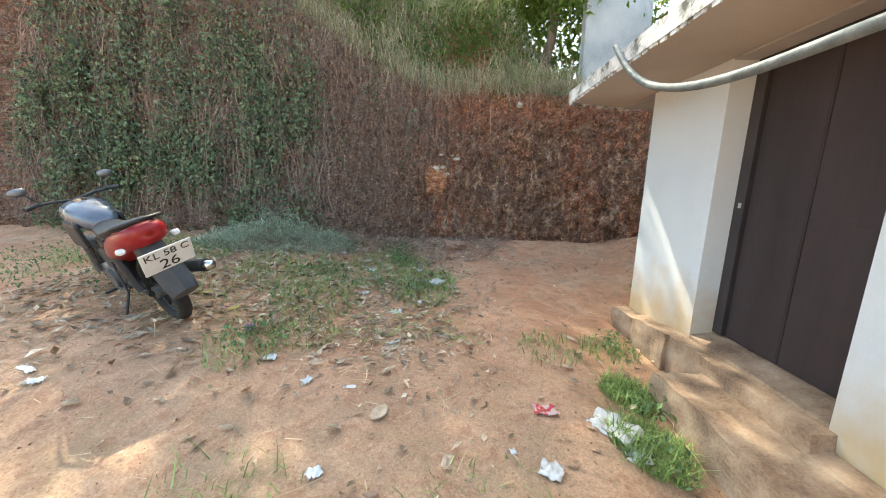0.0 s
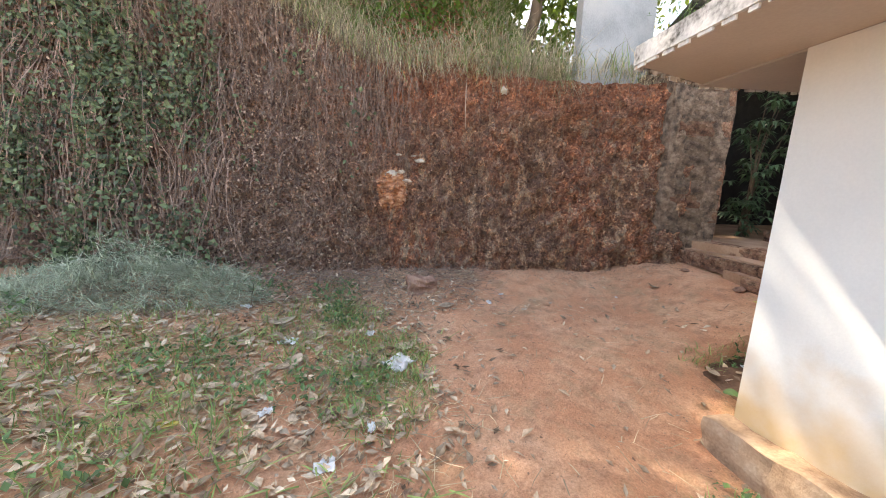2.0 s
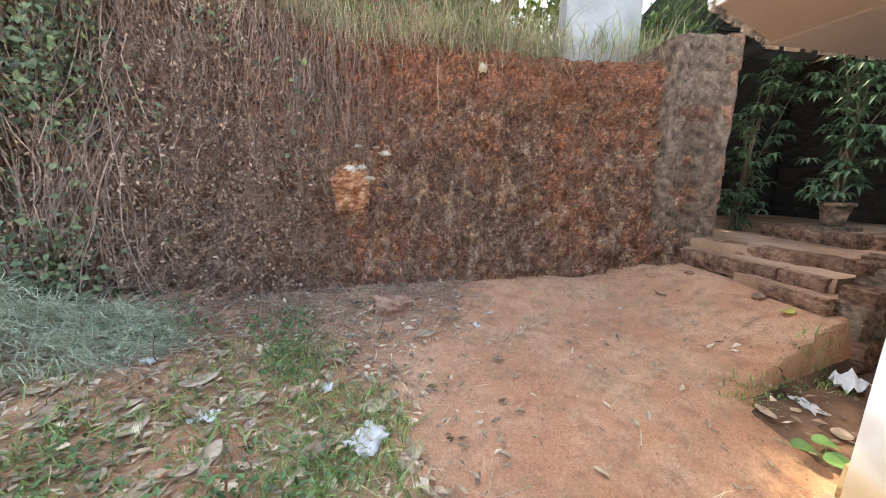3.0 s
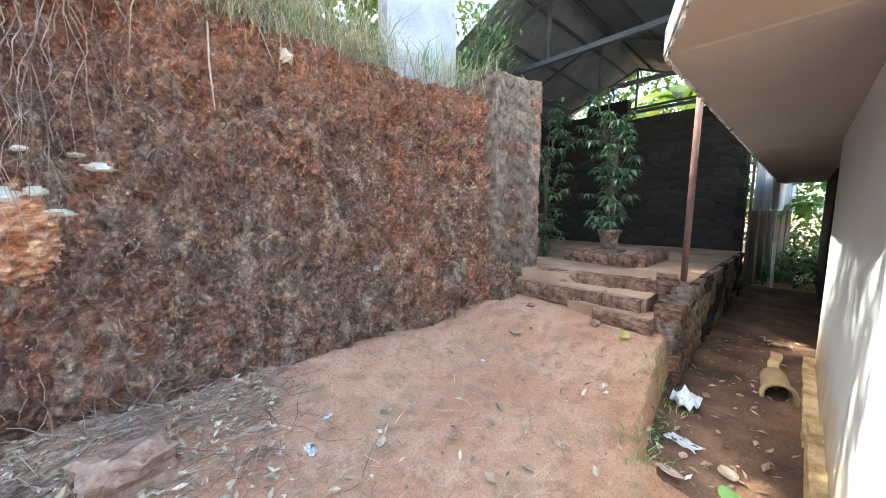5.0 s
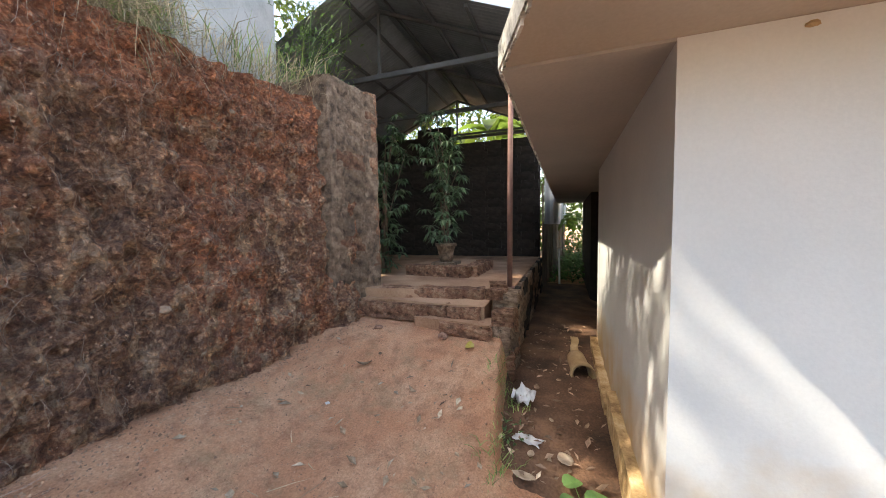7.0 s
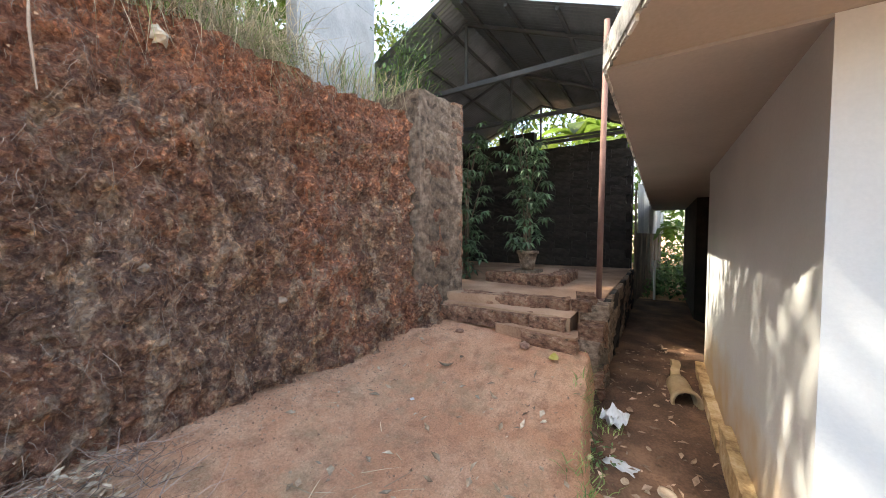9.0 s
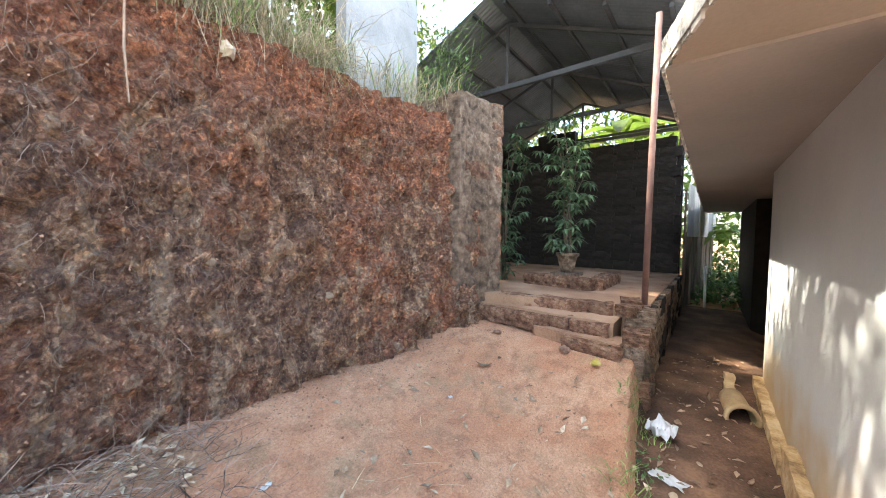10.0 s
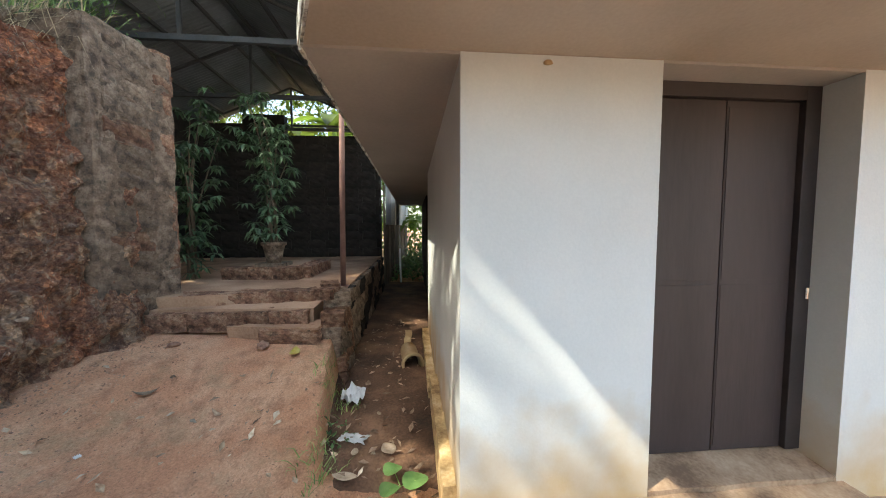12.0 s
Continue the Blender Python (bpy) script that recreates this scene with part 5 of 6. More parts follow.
# ---- shrubs on the platform ----
def build_shrub(name, x, y, z, height, spread, count, label):
    t = thing(name, label, "shrub", x, y, z)
    bm, c = bmesh.new(), Cloud()
    for s in range(count):
        a = R.uniform(0, 6.28)
        lean = Vector((math.cos(a), math.sin(a), 0)) * spread * R.uniform(0.2, 1)
        hh = height * R.uniform(0.55, 1)
        pts = [Vector((0, 0, 0)) + lean * f * f + Vector((0.05 * math.sin(f * 6 + s), 0.05 * math.cos(f * 5 + s), hh * f)) for f in np.linspace(0, 1, 8)]
        tube(bm, pts, [0.018 * (1 - 0.7 * k / 7) for k in range(8)], 6)
        for k in range(1, 8):
            for _ in range(2 if k < 7 else 4):
                hub = pts[k] + Vector((R.gauss(0, 0.13), R.gauss(0, 0.13), R.gauss(0, 0.1)))
                for j in range(9):
                    b = j / 9 * 6.28 + R.uniform(-0.3, 0.3)
                    way = Vector((math.cos(b), math.sin(b), R.uniform(-0.55, 0.2)))
                    c.leaf(hub, way, Vector((0, 0, 1)), R.uniform(0.12, 0.19), R.uniform(0.04, 0.06), 0.35)
    part("stem", bm, BARK, t, "thin brown stems")
    c.part("foliage", SHRUB, t, "drooping dark green finger leaves")
    return t


build_shrub("potted_shrub", 5.62, 5.72, 1.25, 2.2, 0.32, 6, "tall dark green shrub with finger leaves in a cement pot")
build_shrub("shrub", 5.45, 6.75, 0.815, 2.4, 0.5, 6, "tall dark green shrub beside the laterite wall end")

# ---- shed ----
# Shed shade is in the wall colour; left wall and gable pieces are added.
solid("wall_back_core", boxes((9.06, 4.5, 0.0, 9.3, 9.0, 3.5), (4.4, 8.7, 0.0, 9.06, 8.9, 4.05), (9.06, 6.75, 3.5, 9.3, 7.7, 4.2), (9.06, 7.7, 3.5, 9.3, 9.0, 3.98)), SHADEBLOCK, "laterite shed wall with indoor shade put into its colour", "wall")
back = tagged(new("wall_back"), "laterite block back wall with an uneven top, darkened for shade", "wall", kind="structure")
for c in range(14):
    block_row(back, (9.02, 4.52 + 0.1 * (c % 2)), (9.02, 8.6), 0.92 + c * 0.205, 0.205, SHADED_BLOCKS)
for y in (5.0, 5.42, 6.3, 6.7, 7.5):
    block(back, R.choice(SHADED_BLOCKS), 9.15, y, 3.6, 90)

RIDGE, EAVE, RY = 4.9, 3.95, 6.6


def roof_z(y):
    return RIDGE - abs(y - RY) * (RIDGE - EAVE) / 2.25


roof = thing("shed_roof", "grey corrugated metal shed roof on a steel truss frame", "roof")
for side in (-1, 1):
    for k in range(5):
        x0, x1 = 4.55 + k * 0.98, 4.55 + (k + 1) * 0.98 + 0.04
        bm, rows = bmesh.new(), []
        xs = np.linspace(x0, x1, 53)
        for d in (0.0, 0.8, 1.6, 2.5):
            y = RY + side * d
            rows.append([bm.verts.new((x, y, roof_z(y) + 0.05 + 0.014 * math.sin(x * 2 * math.pi / 0.076) + 0.004 * (k % 2))) for x in xs])
        for a, b in zip(rows, rows[1:]):
            for i in range(len(xs) - 1):
                bm.faces.new((a[i], a[i + 1], b[i + 1], b[i]))
        part("roof_sheet", bm, SHEET, roof, smooth=True)
    for d in (0.25, 0.9, 1.55, 2.2):
        y = RY + side * d
        part("purlin", boxes((4.6, y - 0.02, roof_z(y) - 0.02, 9.4, y + 0.02, roof_z(y) + 0.03)), STEEL, roof)
for x in (5.2, 7.1, 9.15):
    part("tie_beam", boxes((x - 0.03, 4.4, 3.86, x + 0.03, 8.85, 3.93)), STEEL, roof)
    part("king_post", boxes((x - 0.02, RY - 0.02, 3.93, x + 0.02, RY + 0.02, 4.84)), STEEL, roof)
    for side in (-1, 1):
        bm = tube(bmesh.new(), [(x, RY + side * 2.25, EAVE - 0.03), (x, RY, RIDGE - 0.04)], 0.03, 4)
        part("rafter", bm, STEEL, roof)
part("cross_rail", boxes((9.12, 4.5, 3.95, 9.16, 8.7, 4.0)), STEEL, roof)
post = thing("shed_post", "thin red oxide painted steel post holding the shed roof", "post", 4.55, 4.53, 0.83)
part("pole", tube(bmesh.new(), [(0, 0, 0), (0.015, -0.01, 1.5), (0.02, -0.03, 3.08)], 0.031, 14), POSTRED, post, smooth=True)
part("foot_plate", boxes((-0.06, -0.06, 0, 0.06, 0.06, 0.012), bevel=0.003), POSTRED, post)
post2 = copy_thing(post, pose(9.2, 4.6, 0.83))

# ---- on top of the bank: concrete wall, trees ----
m = pose(2.48, 6.98, 0, 0, 0, math.degrees(math.atan2(0.24, 1.31)))
bm = box(bmesh.new(), 0, 0, 2.7, 1.33, 0.14, 5.0, m=m)
solid("concrete_wall", bm, CONCRETE, "bare grey concrete wall on top of the bank", "wall")


def build_tree(name, x, y, z, height, crown, leaves, size, mat, label, seed, bare=0.45):
    rr = random.Random(seed)
    t = thing(name, label, "tree", x, y, z, rr.uniform(0, 360), "trees on the bank")
    bm, c = bmesh.new(), Cloud()
    trunk = [Vector((0.12 * math.sin(k * 1.3 + seed), 0.12 * math.cos(k + seed), height * k / 7)) for k in range(8)]
    tube(bm, trunk, [0.13 * (1 - 0.75 * k / 7) for k in range(8)], 9)
    tips = []
    for b in range(13):
        f = rr.uniform(bare, 1)
        i = int(f * 6.99)
        p = trunk[i]
        a = rr.uniform(0, 6.28)
        way = Vector((math.cos(a), math.sin(a), rr.uniform(0.1, 0.9))).normalized()
        pts = [p]
        for k in range(5):
            way = (way + 0.3 * Vector((rr.uniform(-1, 1), rr.uniform(-1, 1), rr.uniform(-0.6, 0.7)))).normalized()
            pts.append(pts[-1] + way * crown * 0.22)
            tips.append(pts[-1])
        tube(bm, pts, [0.045 * (1 - 0.85 * k / 5) for k in range(6)], 6)
    for k in range(leaves):
        p = rr.choice(tips) + Vector((rr.gauss(0, 0.24), rr.gauss(0, 0.24), rr.gauss(0, 0.2)))
        s = size * rr.uniform(0.6, 1.3)
        c.leaf(p, Vector((rr.uniform(-1, 1), rr.uniform(-1, 1), rr.uniform(-1, 0.4))), Vector((rr.uniform(-0.5, 0.5), rr.uniform(-0.5, 0.5), 1)), s, s * 0.42)
    part("trunk", bm, BARK, t, smooth=True)
    c.part("crown", mat, t)
    return t


# The tree at (1.95, 7.75) is added so its crown shades the side wall.
for k, (tx, ty, hh, cr, n, sz) in enumerate(((-3.6, 8.2, 6.0, 2.6, 6000, 0.16), (-6.0, 8.0, 6.2, 2.6, 5200, 0.16), (-2.3, 9.8, 6.4, 2.2, 4200, 0.15), (-8.5, 7.6, 5.6, 2.6, 3600, 0.18), (1.95, 7.75, 3.6, 1.3, 8000, 0.15), (-3.6, 11.0, 6.5, 2.6, 3200, 0.2), (5.5, 11.5, 6.0, 2.4, 2600, 0.2), (0.6, 13.5, 7.0, 2.8, 3000, 0.22))):
    build_tree("tree", tx, ty, bank_top(tx) + 0.25, hh, cr, n, sz, BRIGHT if k in (0, 3, 4, 6) else LEAF, "slender leafy tree on top of the bank, in a set partly added for shade", k + 3)


def build_bushes():
    c = Cloud()
    for _ in range(21000):
        x = R.uniform(-5.5, 2.4)
        y = 7.2 + abs(R.gauss(0, 0.7))
        z = bank_top(x) + slope_rise(x, y - 6.75) - 0.1 + R.random() ** 1.2 * 1.1 * (0.55 + 0.7 * noise.noise((x * 1.1, y, 2)))
        s = R.uniform(0.05, 0.12)
        c.leaf(Vector((x, y, z)), rnd_way(0.1), Vector((R.uniform(-0.6, 0.6), R.uniform(-0.8, 0), 1)), s, s * 0.5)
    for _ in range(17000):
        x, z = R.uniform(-9, 5.5), 3.2 + 5.2 * R.random() ** 0.8
        if noise.noise((x * 0.8, z * 0.8, 11)) < -0.3:
            continue
        s = R.uniform(0.2, 0.42)
        c.leaf(Vector((x, 10.8 + R.gauss(0, 0.5), z)), rnd_way(0), Vector((R.uniform(-0.6, 0.6), R.uniform(-0.8, 0), 1)), s, s * 0.45)
    c.done("bank_bushes", BRIGHT, "sunlit light green bushes on top of the bank", "bush")
    d = Cloud()
    for _ in range(900):
        x = 4.35 + R.gauss(0, 0.35)
        y = 7.3 + R.gauss(0, 0.3)
        z = 3.2 + abs(R.gauss(0, 0.7))
        s = R.uniform(0.05, 0.11)
        d.leaf(Vector((x, y, z)), rnd_way(-0.3), Vector((0, -0.5, 1)), s, s * 0.45)
    for _ in range(60):
        p = Vector((4.3 + R.gauss(0, 0.25), 7.1 + R.gauss(0, 0.2), 3.1))
        d.stem([p + Vector((R.gauss(0, 0.08) * k, R.gauss(0, 0.05) * k, 0.33 * k)) for k in range(6)], 0.006)
    d.done("roof_vines", LEAF, "green vines climbing at the shed roof corner", "vine")


build_bushes()


# ---- beyond: banana plants, corridor end ----
def banana(x, y, z, h, seed):
    rr = random.Random(seed)
    t = thing("banana_plant", "bright green banana plant behind the shed wall", "banana plant", x, y, z, rr.uniform(0, 360), "banana plants")
    part("stem", tube(bmesh.new(), [(0, 0, 0), (0.03, 0, h * 0.5), (0, 0.04, h)], [0.13, 0.1, 0.06], 10), GRASS, t, smooth=True)
    for k in range(8):
        a = k * 2.4 + rr.uniform(-0.3, 0.3)
        ln = rr.uniform(1.1, 1.7)
        bm, rows = bmesh.new(), []
        for i in range(11):
            f = i / 10
            p = Vector((math.cos(a), math.sin(a), 0)) * ln * (0.08 + 0.85 * f) + Vector((0, 0, h + ln * (0.75 * f - 0.95 * f * f)))
            side = Vector((-math.sin(a), math.cos(a), 0)) * 0.24 * math.sin(math.pi * min(1, 0.08 + 0.92 * f)) ** 0.6
            rows.append([bm.verts.new(p + side), bm.verts.new(p - Vector((0, 0, 0.03))), bm.verts.new(p - side)])
        for u, w in zip(rows, rows[1:]):
            for q in range(2):
                bm.faces.new((u[q], u[q + 1], w[q + 1], w[q]))
        part("leaf", bm, BRIGHT, t, smooth=True)


for k, (bx, by, bh) in enumerate(((10.6, 5.0, 3.9), (10.9, 6.0, 4.4), (10.7, 7.3, 4.1), (12.0, 5.6, 4.8), (13.0, 4.2, 1.6))):
    banana(bx, by, 0.0, bh, k + 40)

fence = thing("sheet_fence", "pale corrugated sheet fence beyond the passage", "fence", 9.35, 4.4, 0.0, -6.5)
for k in range(6):
    bm, rows = bmesh.new(), []
    xs = np.linspace(k * 0.75, k * 0.75 + 0.73, 31)
    for z in (1.6, 2.75):
        rows.append([bm.verts.new((x, 0.012 * math.sin(x * 70), z)) for x in xs])
    for i in range(30):
        bm.faces.new((rows[0][i], rows[0][i + 1], rows[1][i + 1], rows[1][i]))
    part("fence_sheet", bm, PAPER if k % 2 else CONCRETE, fence)
    part("fence_rail", boxes((k * 0.75, 0.03, 0.0, k * 0.75 + 0.05, 0.07, 2.6)), BARK, fence)
    part("fence_board", boxes((k * 0.75 + 0.1, 0.03, 0.02, k * 0.75 + 0.62, 0.05, 1.62)), BARK, fence)
pole = thing("white_pole", "thin white plastic pipe standing in weeds", "pipe", 9.9, 4.05, -0.1)
part("tube", tube(bmesh.new(), [(0, 0, 0), (0.03, 0.02, 1.05)], 0.028, 10), PAPER, pole, smooth=True)


def build_garden():
    c = Cloud()
    for _ in range(2600):
        x, y = R.uniform(10.2, 15.5), R.uniform(2.6, 4.5)
        z = abs(R.gauss(0, 0.45)) * (0.6 + 0.3 * (x - 10) / 3) + 0.02
        s = R.uniform(0.07, 0.2)
        c.leaf(Vector((x, y, z)), rnd_way(0.2), Vector((0, 0, 1)), s, s * 0.55)
    c.done("garden_weeds", LEAF, "green weeds and low plants at the passage end", "weeds")
    b = Cloud()
    for _ in range(4000):
        p = Vector((15.5 + R.gauss(0, 0.8), R.uniform(1.0, 7.0), abs(R.gauss(0, 1.4))))
        s = R.uniform(0.12, 0.3)
        b.leaf(p, rnd_way(0), Vector((0, 0, 1)), s, s * 0.5)
    for _ in range(7500):
        p = Vector((13.5 + R.gauss(0, 0.6), R.uniform(3.4, 11.0), R.uniform(1.5, 8.0)))
        s = R.uniform(0.18, 0.4)
        b.leaf(p, rnd_way(0), Vector((-0.5, 0, 1)), s, s * 0.45)
    b.done("garden_hedge", BRIGHT, "sunlit green bushes beyond the passage", "bush")


build_garden()


def round_plant(x, y):
    t = thing("creeping_plant", "small plant with round green leaves in the drain", "plant", x, y, rest_z(x, y))
    for k, (dx, dy, r, h) in enumerate(((0.07, 0.05, 0.06, 0.07), (-0.08, 0.06, 0.06, 0.06), (-0.04, -0.09, 0.078, 0.075))):
        bm = bmesh.new()
        rim = [bm.verts.new((dx + r * math.cos(a) * (1 - 0.25 * (math.cos(a / 2) ** 8)), dy + r * math.sin(a), h + 0.012 * math.sin(2 * a))) for a in np.linspace(0, 6.28, 15)[:-1]]
        mid = bm.verts.new((dx, dy, h - 0.012))
        for i in range(len(rim)):
            bm.faces.new((rim[i], rim[(i + 1) % len(rim)], mid))
        part("leaf", bm, FRESH, t)
        part("stalk", tube(bmesh.new(), [(0, 0, 0), (dx * 0.6, dy * 0.6, h * 0.7), (dx, dy, h - 0.012)], 0.003, 5), GRASS, t)


round_plant(2.49, 3.8)


# ---- motorcycle ----
def build_bike(m):
    t = tagged(new("motorcycle"), "parked red and silver motorcycle leaning on its stand", "motorcycle")
    t.matrix_basis = m

    def ring(cx, cz, r, tubew, seg=36, sides=10, y=0.0, wide=1.0):
        bm, rings = bmesh.new(), []
        for i in range(seg):
            a = 2 * math.pi * i / seg
            rings.append([bm.verts.new((cx + (r + tubew * math.cos(b)) * math.cos(a), y + tubew * wide * math.sin(b), cz + (r + tubew * math.cos(b)) * math.sin(a))) for b in [2 * math.pi * k / sides for k in range(sides)]])
        for i in range(seg):
            a, b = rings[i], rings[(i + 1) % seg]
            for k in range(sides):
                bm.faces.new((a[k], a[(k + 1) % sides], b[(k + 1) % sides], b[k]))
        return bm

    def shell(stations, sides=16, power=2.4):
        """A rounded body through stations of x, middle z, half width, half height."""
        bm, rings = bmesh.new(), []
        for x, z, w, h in stations:
            row = []
            for k in range(sides):
                a = 2 * math.pi * k / sides
                ca, sa = math.cos(a), math.sin(a)
                row.append(bm.verts.new((x, w * math.copysign(abs(ca) ** (2 / power), ca), z + h * math.copysign(abs(sa) ** (2 / power), sa))))
            rings.append(row)
        for a, b in zip(rings, rings[1:]):
            for k in range(sides):
                bm.faces.new((a[k], a[(k + 1) % sides], b[(k + 1) % sides], b[k]))
        bm.faces.new(rings[0][::-1])
        bm.faces.new(rings[-1])
        bmesh.ops.recalc_face_normals(bm, faces=bm.faces[:])
        return bm

    for cx, w in ((0.0, 0.056), (1.3, 0.045)):
        wheel = part("wheel", ring(cx, 0.3, 0.215, 0.014), BLACK, t, "black alloy wheel", True)
        part("tyre", ring(cx, 0.3, 0.256, w * 0.8, wide=1.15), RUBBER, wheel, "black rubber tyre", True)
        part("hub", tube(bmesh.new(), [(cx, -0.07, 0.3), (cx, 0.07, 0.3)], 0.05, 14), ENGINE, wheel)
        for k in range(6):
            a = k * math.pi / 3
            part("spoke", tube(bmesh.new(), [(cx + 0.04 * math.cos(a), 0, 0.3 + 0.04 * math.sin(a)), (cx + 0.21 * math.cos(a), 0, 0.3 + 0.21 * math.sin(a))], 0.012, 6), BLACK, wheel)
    part("tail_fairing", shell([(-0.4, 0.85, 0.06, 0.04), (-0.35, 0.835, 0.125, 0.08), (-0.12, 0.78, 0.155, 0.115), (0.1, 0.71, 0.16, 0.13), (0.3, 0.64, 0.14, 0.12), (0.37, 0.61, 0.07, 0.06)]), REDPAINT, t, "glossy red tail fairing", True)
    part("seat", shell([(-0.34, 0.915, 0.07, 0.02), (-0.25, 0.9, 0.115, 0.035), (0.0, 0.85, 0.135, 0.045), (0.25, 0.8, 0.13, 0.05), (0.5, 0.8, 0.1, 0.06), (0.56, 0.81, 0.05, 0.03)]), BLACK, t, "black padded seat", True)
    part("grab_rail", tube(bmesh.new(), [(0.0, 0.15, 0.86), (-0.3, 0.14, 0.92), (-0.4, 0.0, 0.94), (-0.3, -0.14, 0.92), (0.0, -0.15, 0.86)], 0.012, 8), BLACK, t, "", True)
    part("fuel_tank", shell([(0.5, 0.84, 0.07, 0.05), (0.58, 0.87, 0.12, 0.09), (0.75, 0.91, 0.155, 0.115), (0.92, 0.93, 0.15, 0.105), (1.02, 0.92, 0.08, 0.06)]), BLUEGREY, t, "silver blue fuel tank", True)
    part("tank_cap", tube(bmesh.new(), [(0.8, 0, 1.02), (0.8, 0, 1.045)], 0.04, 14), CHROME, t)
    part("side_cover", boxes((0.16, 0.1, 0.5, 0.48, 0.14, 0.68), (0.16, -0.14, 0.5, 0.48, -0.1, 0.68), bevel=0.02), BLACK, t)
    part("engine_block", boxes((0.5, -0.12, 0.26, 0.82, 0.12, 0.48), (0.62, -0.07, 0.45, 0.78, 0.07, 0.72), bevel=0.025), ENGINE, t, "dusty grey engine")
    part("crankcase_cover", tube(bmesh.new(), [(0.62, -0.15, 0.36), (0.62, 0.15, 0.36)], 0.1, 20), ENGINE, t)
    part("tank_shroud", boxes((0.62, 0.13, 0.66, 1.02, 0.165, 0.88), (0.62, -0.165, 0.66, 1.02, -0.13, 0.88), bevel=0.03), BLACK, t, "dark side shroud below the tank")
    part("battery_box", boxes((0.24, -0.1, 0.36, 0.52, 0.1, 0.72), bevel=0.02), BLACK, t)
    part("main_tube", tube(bmesh.new(), [(1.08, 0, 0.9), (0.86, 0, 0.55), (0.8, 0, 0.3), (0.4, 0, 0.28), (0.3, 0, 0.6)], 0.022, 8), BLACK, t)
    part("swing_arm", tube(bmesh.new(), [(0.42, 0.09, 0.33), (0.0, 0.09, 0.3)], 0.024, 8), BLACK, t)
    part("swing_arm", tube(bmesh.new(), [(0.42, -0.09, 0.33), (0.0, -0.09, 0.3)], 0.024, 8), BLACK, t)
    for side in (-1, 1):
        part("shock_absorber", tube(bmesh.new(), [(0.05, side * 0.12, 0.34), (0.16, side * 0.12, 0.66)], 0.028, 10), BLACK, t)
        part("fork_leg", tube(bmesh.new(), [(1.3, side * 0.085, 0.3), (1.06, side * 0.085, 0.98)], 0.024, 10), ENGINE, t)
        part("grip", tube(bmesh.new(), [(0.93, side * 0.22, 1.06), (0.88, side * 0.31, 1.05)], 0.018, 10), BLACK, t)
        stalk = part("mirror_stalk", tube(bmesh.new(), [(0.96, side * 0.2, 1.06), (0.98, side * 0.25, 1.15)], 0.006, 6), BLACK, t)
        part("mirror", shell([(0.955, 1.18, 0.03, 0.015), (0.965, 1.18, 0.055, 0.034), (0.995, 1.18, 0.05, 0.03)]), ENGINE, stalk, "", True).location = (0, side * 0.28, 0)
        part("turn_signal", shell([(-0.33, 0.76, 0.02, 0.015), (-0.3, 0.76, 0.03, 0.022), (-0.26, 0.76, 0.02, 0.015)]), PAPER, t, "clear turn signal", True).location = (0, side * 0.17, 0)
    part("handlebar", tube(bmesh.new(), [(0.9, 0.3, 1.05), (0.98, 0.16, 1.05), (1.02, 0, 1.02), (0.98, -0.16, 1.05), (0.9, -0.3, 1.05)], 0.012, 8), BLACK, t)
    part("headlight", shell([(1.06, 0.9, 0.08, 0.07), (1.14, 0.9, 0.11, 0.1), (1.22, 0.89, 0.09, 0.08), (1.25, 0.89, 0.05, 0.04)]), BLUEGREY, t, "silver headlight fairing", True)
    part("front_mudguard", shell([(1.08, 0.56, 0.03, 0.02), (1.2, 0.63, 0.06, 0.03), (1.36, 0.62, 0.06, 0.03), (1.5, 0.55, 0.04, 0.02)]), BLACK, t, "", True)
    part("rear_mudguard", tube(bmesh.new(), [(-0.2, 0, 0.74), (-0.33, 0, 0.58), (-0.42, 0, 0.42), (-0.46, 0, 0.36)], [0.09, 0.1, 0.1, 0.09], 8), STEEL, t, "grey rear mudguard")
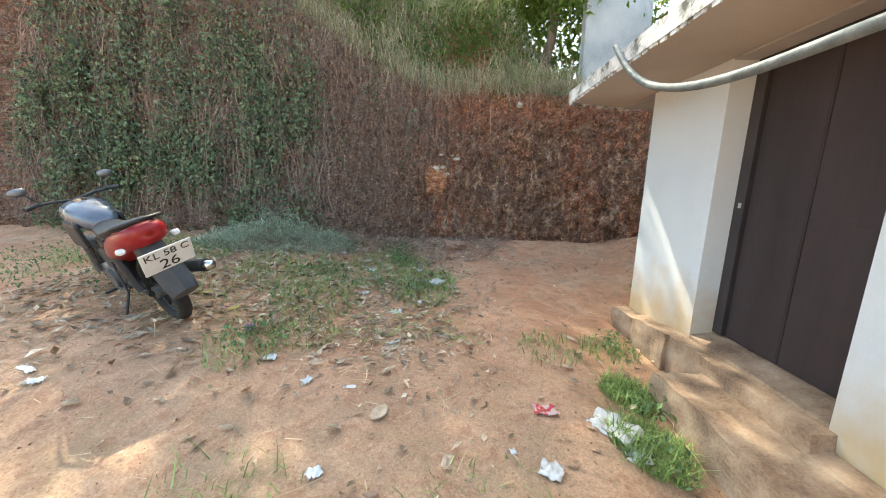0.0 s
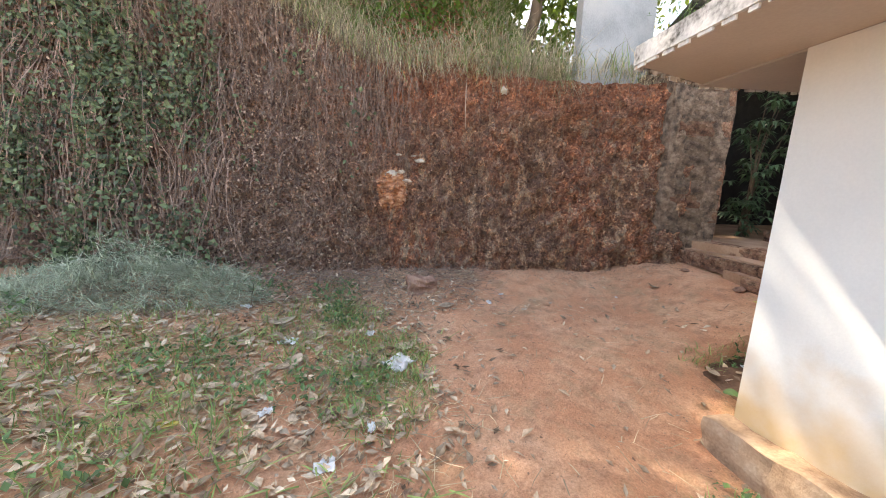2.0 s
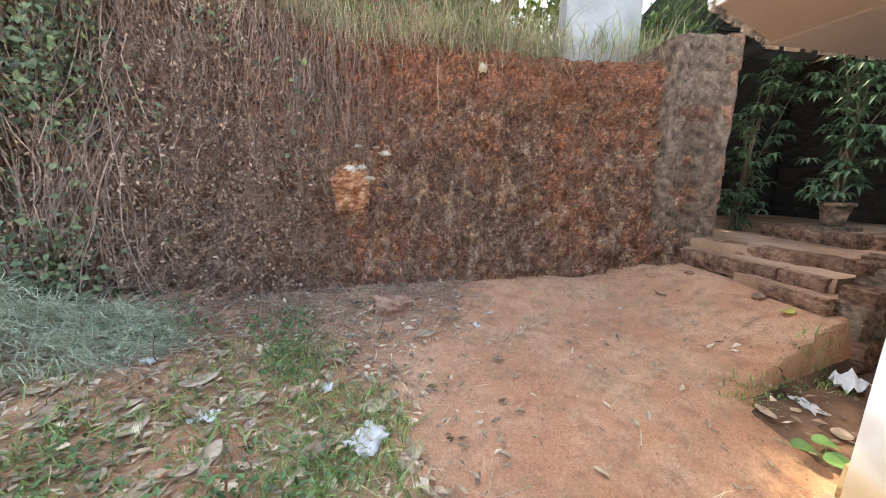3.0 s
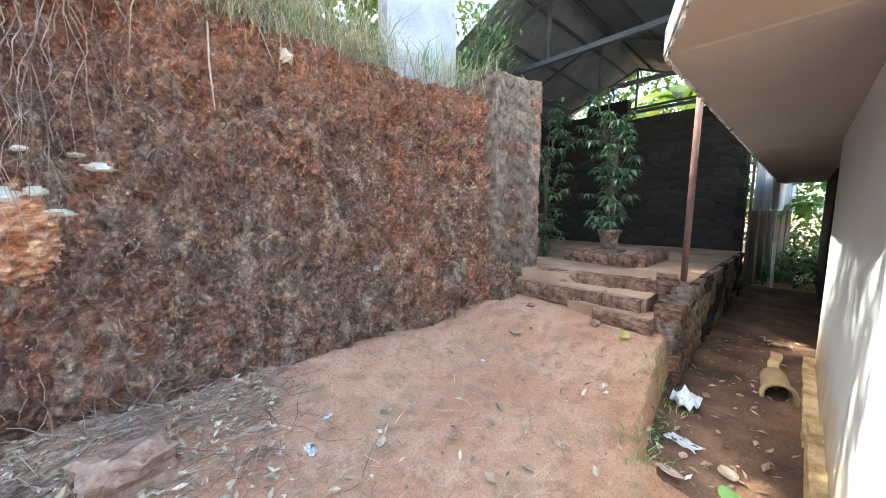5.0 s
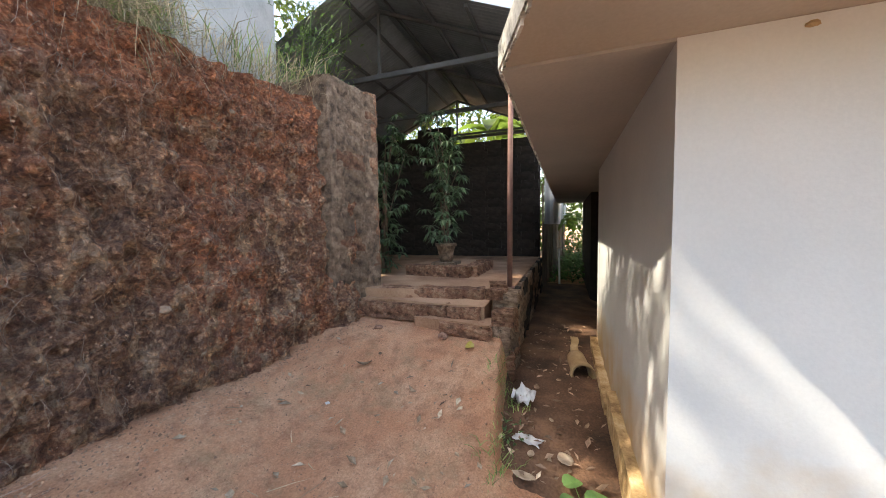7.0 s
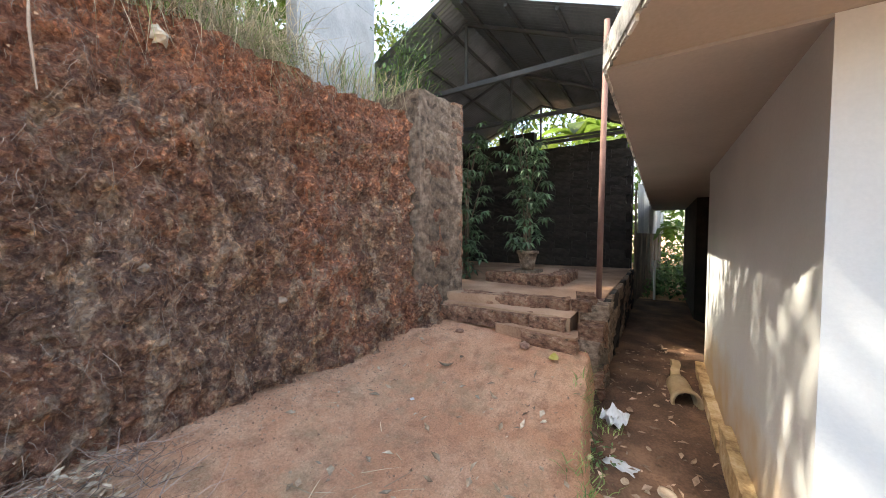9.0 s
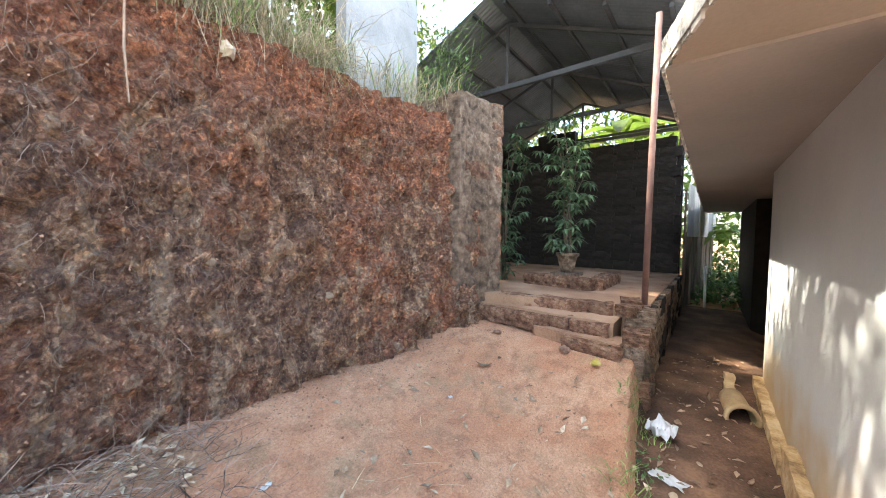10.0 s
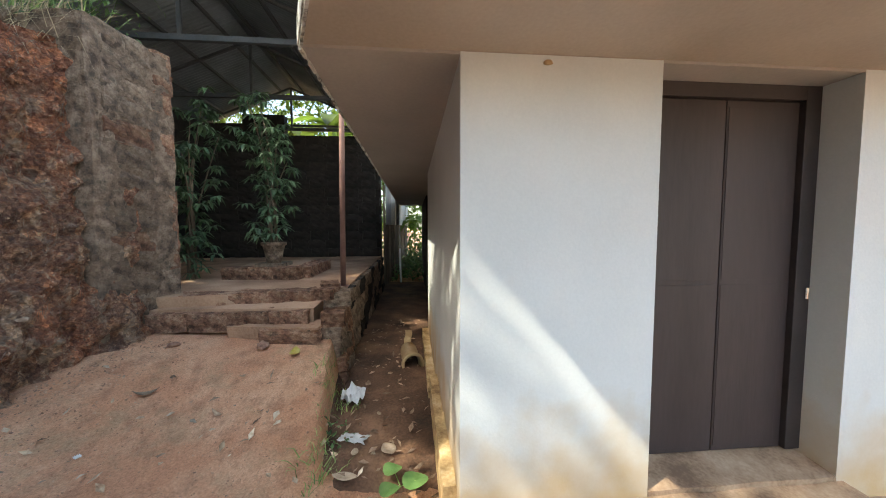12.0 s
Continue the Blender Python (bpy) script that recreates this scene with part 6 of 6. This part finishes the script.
    part("tail_lamp", shell([(-0.4, 0.83, 0.03, 0.02), (-0.385, 0.83, 0.07, 0.035), (-0.34, 0.83, 0.08, 0.035)]), LAMPRED, t, "red tail lamp", True)
    muffler = part("muffler", tube(bmesh.new(), [(0.3, -0.17, 0.36), (0.05, -0.19, 0.4), (-0.42, -0.21, 0.47)], [0.03, 0.055, 0.05], 14), BLACK, t, "", True)
    part("muffler_tip", tube(bmesh.new(), [(-0.4, -0.21, 0.467), (-0.5, -0.213, 0.482)], [0.045, 0.035], 14), CHROME, muffler, "bright exhaust tip", True)
    part("exhaust_pipe", tube(bmesh.new(), [(0.78, -0.05, 0.55), (0.88, -0.1, 0.4), (0.7, -0.16, 0.24), (0.3, -0.17, 0.36)], 0.02, 10), ENGINE, t)
    part("side_stand", tube(bmesh.new(), [(0.45, 0.12, 0.27), (0.36, 0.27, 0.05)], 0.011, 8), BLACK, t)
    part("foot_peg", tube(bmesh.new(), [(0.42, -0.26, 0.33), (0.42, 0.26, 0.33)], 0.012, 8), BLACK, t)
    part("saree_guard", tube(bmesh.new(), [(0.12, 0.17, 0.62), (0.02, 0.2, 0.4), (0.28, 0.2, 0.38)], 0.008, 8), BLACK, t)
    # number plate, tilted back
    pm = pose(-0.505, 0, 0.665, 0, -24, 0)
    plate = part("number_plate", box(bmesh.new(), -0.004, -0.16, -0.09, 0.004, 0.16, 0.09, 0.003), PLATE, t, "white number plate with black figures")
    plate.matrix_basis = pm
    for text, size, z in (("KL 58 C", 0.072, 0.025), ("26", 0.11, -0.072)):
        cu = bpy.data.curves.new("figures", "FONT")
        cu.body, cu.size, cu.align_x, cu.extrude = text, size, "CENTER", 0.001
        tmp = bpy.data.objects.new("figures", cu)
        data = bpy.data.meshes.new_from_object(tmp)
        bpy.data.objects.remove(tmp)
        data.materials.append(INK)
        fig = new("figures", data)
        fig.parent = plate
        fig.matrix_basis = pose(-0.006, 0, z, 90, 0, -90) @ Matrix.Diagonal((1.15, 1, 1, 1))
    return t


bx, by = -2.29, 2.74
build_bike(pose(bx, by, soil_z(bx, by) - 0.01, -18, 0, 150) @ Matrix.Diagonal((1.04, 1.04, 1.04, 1)))
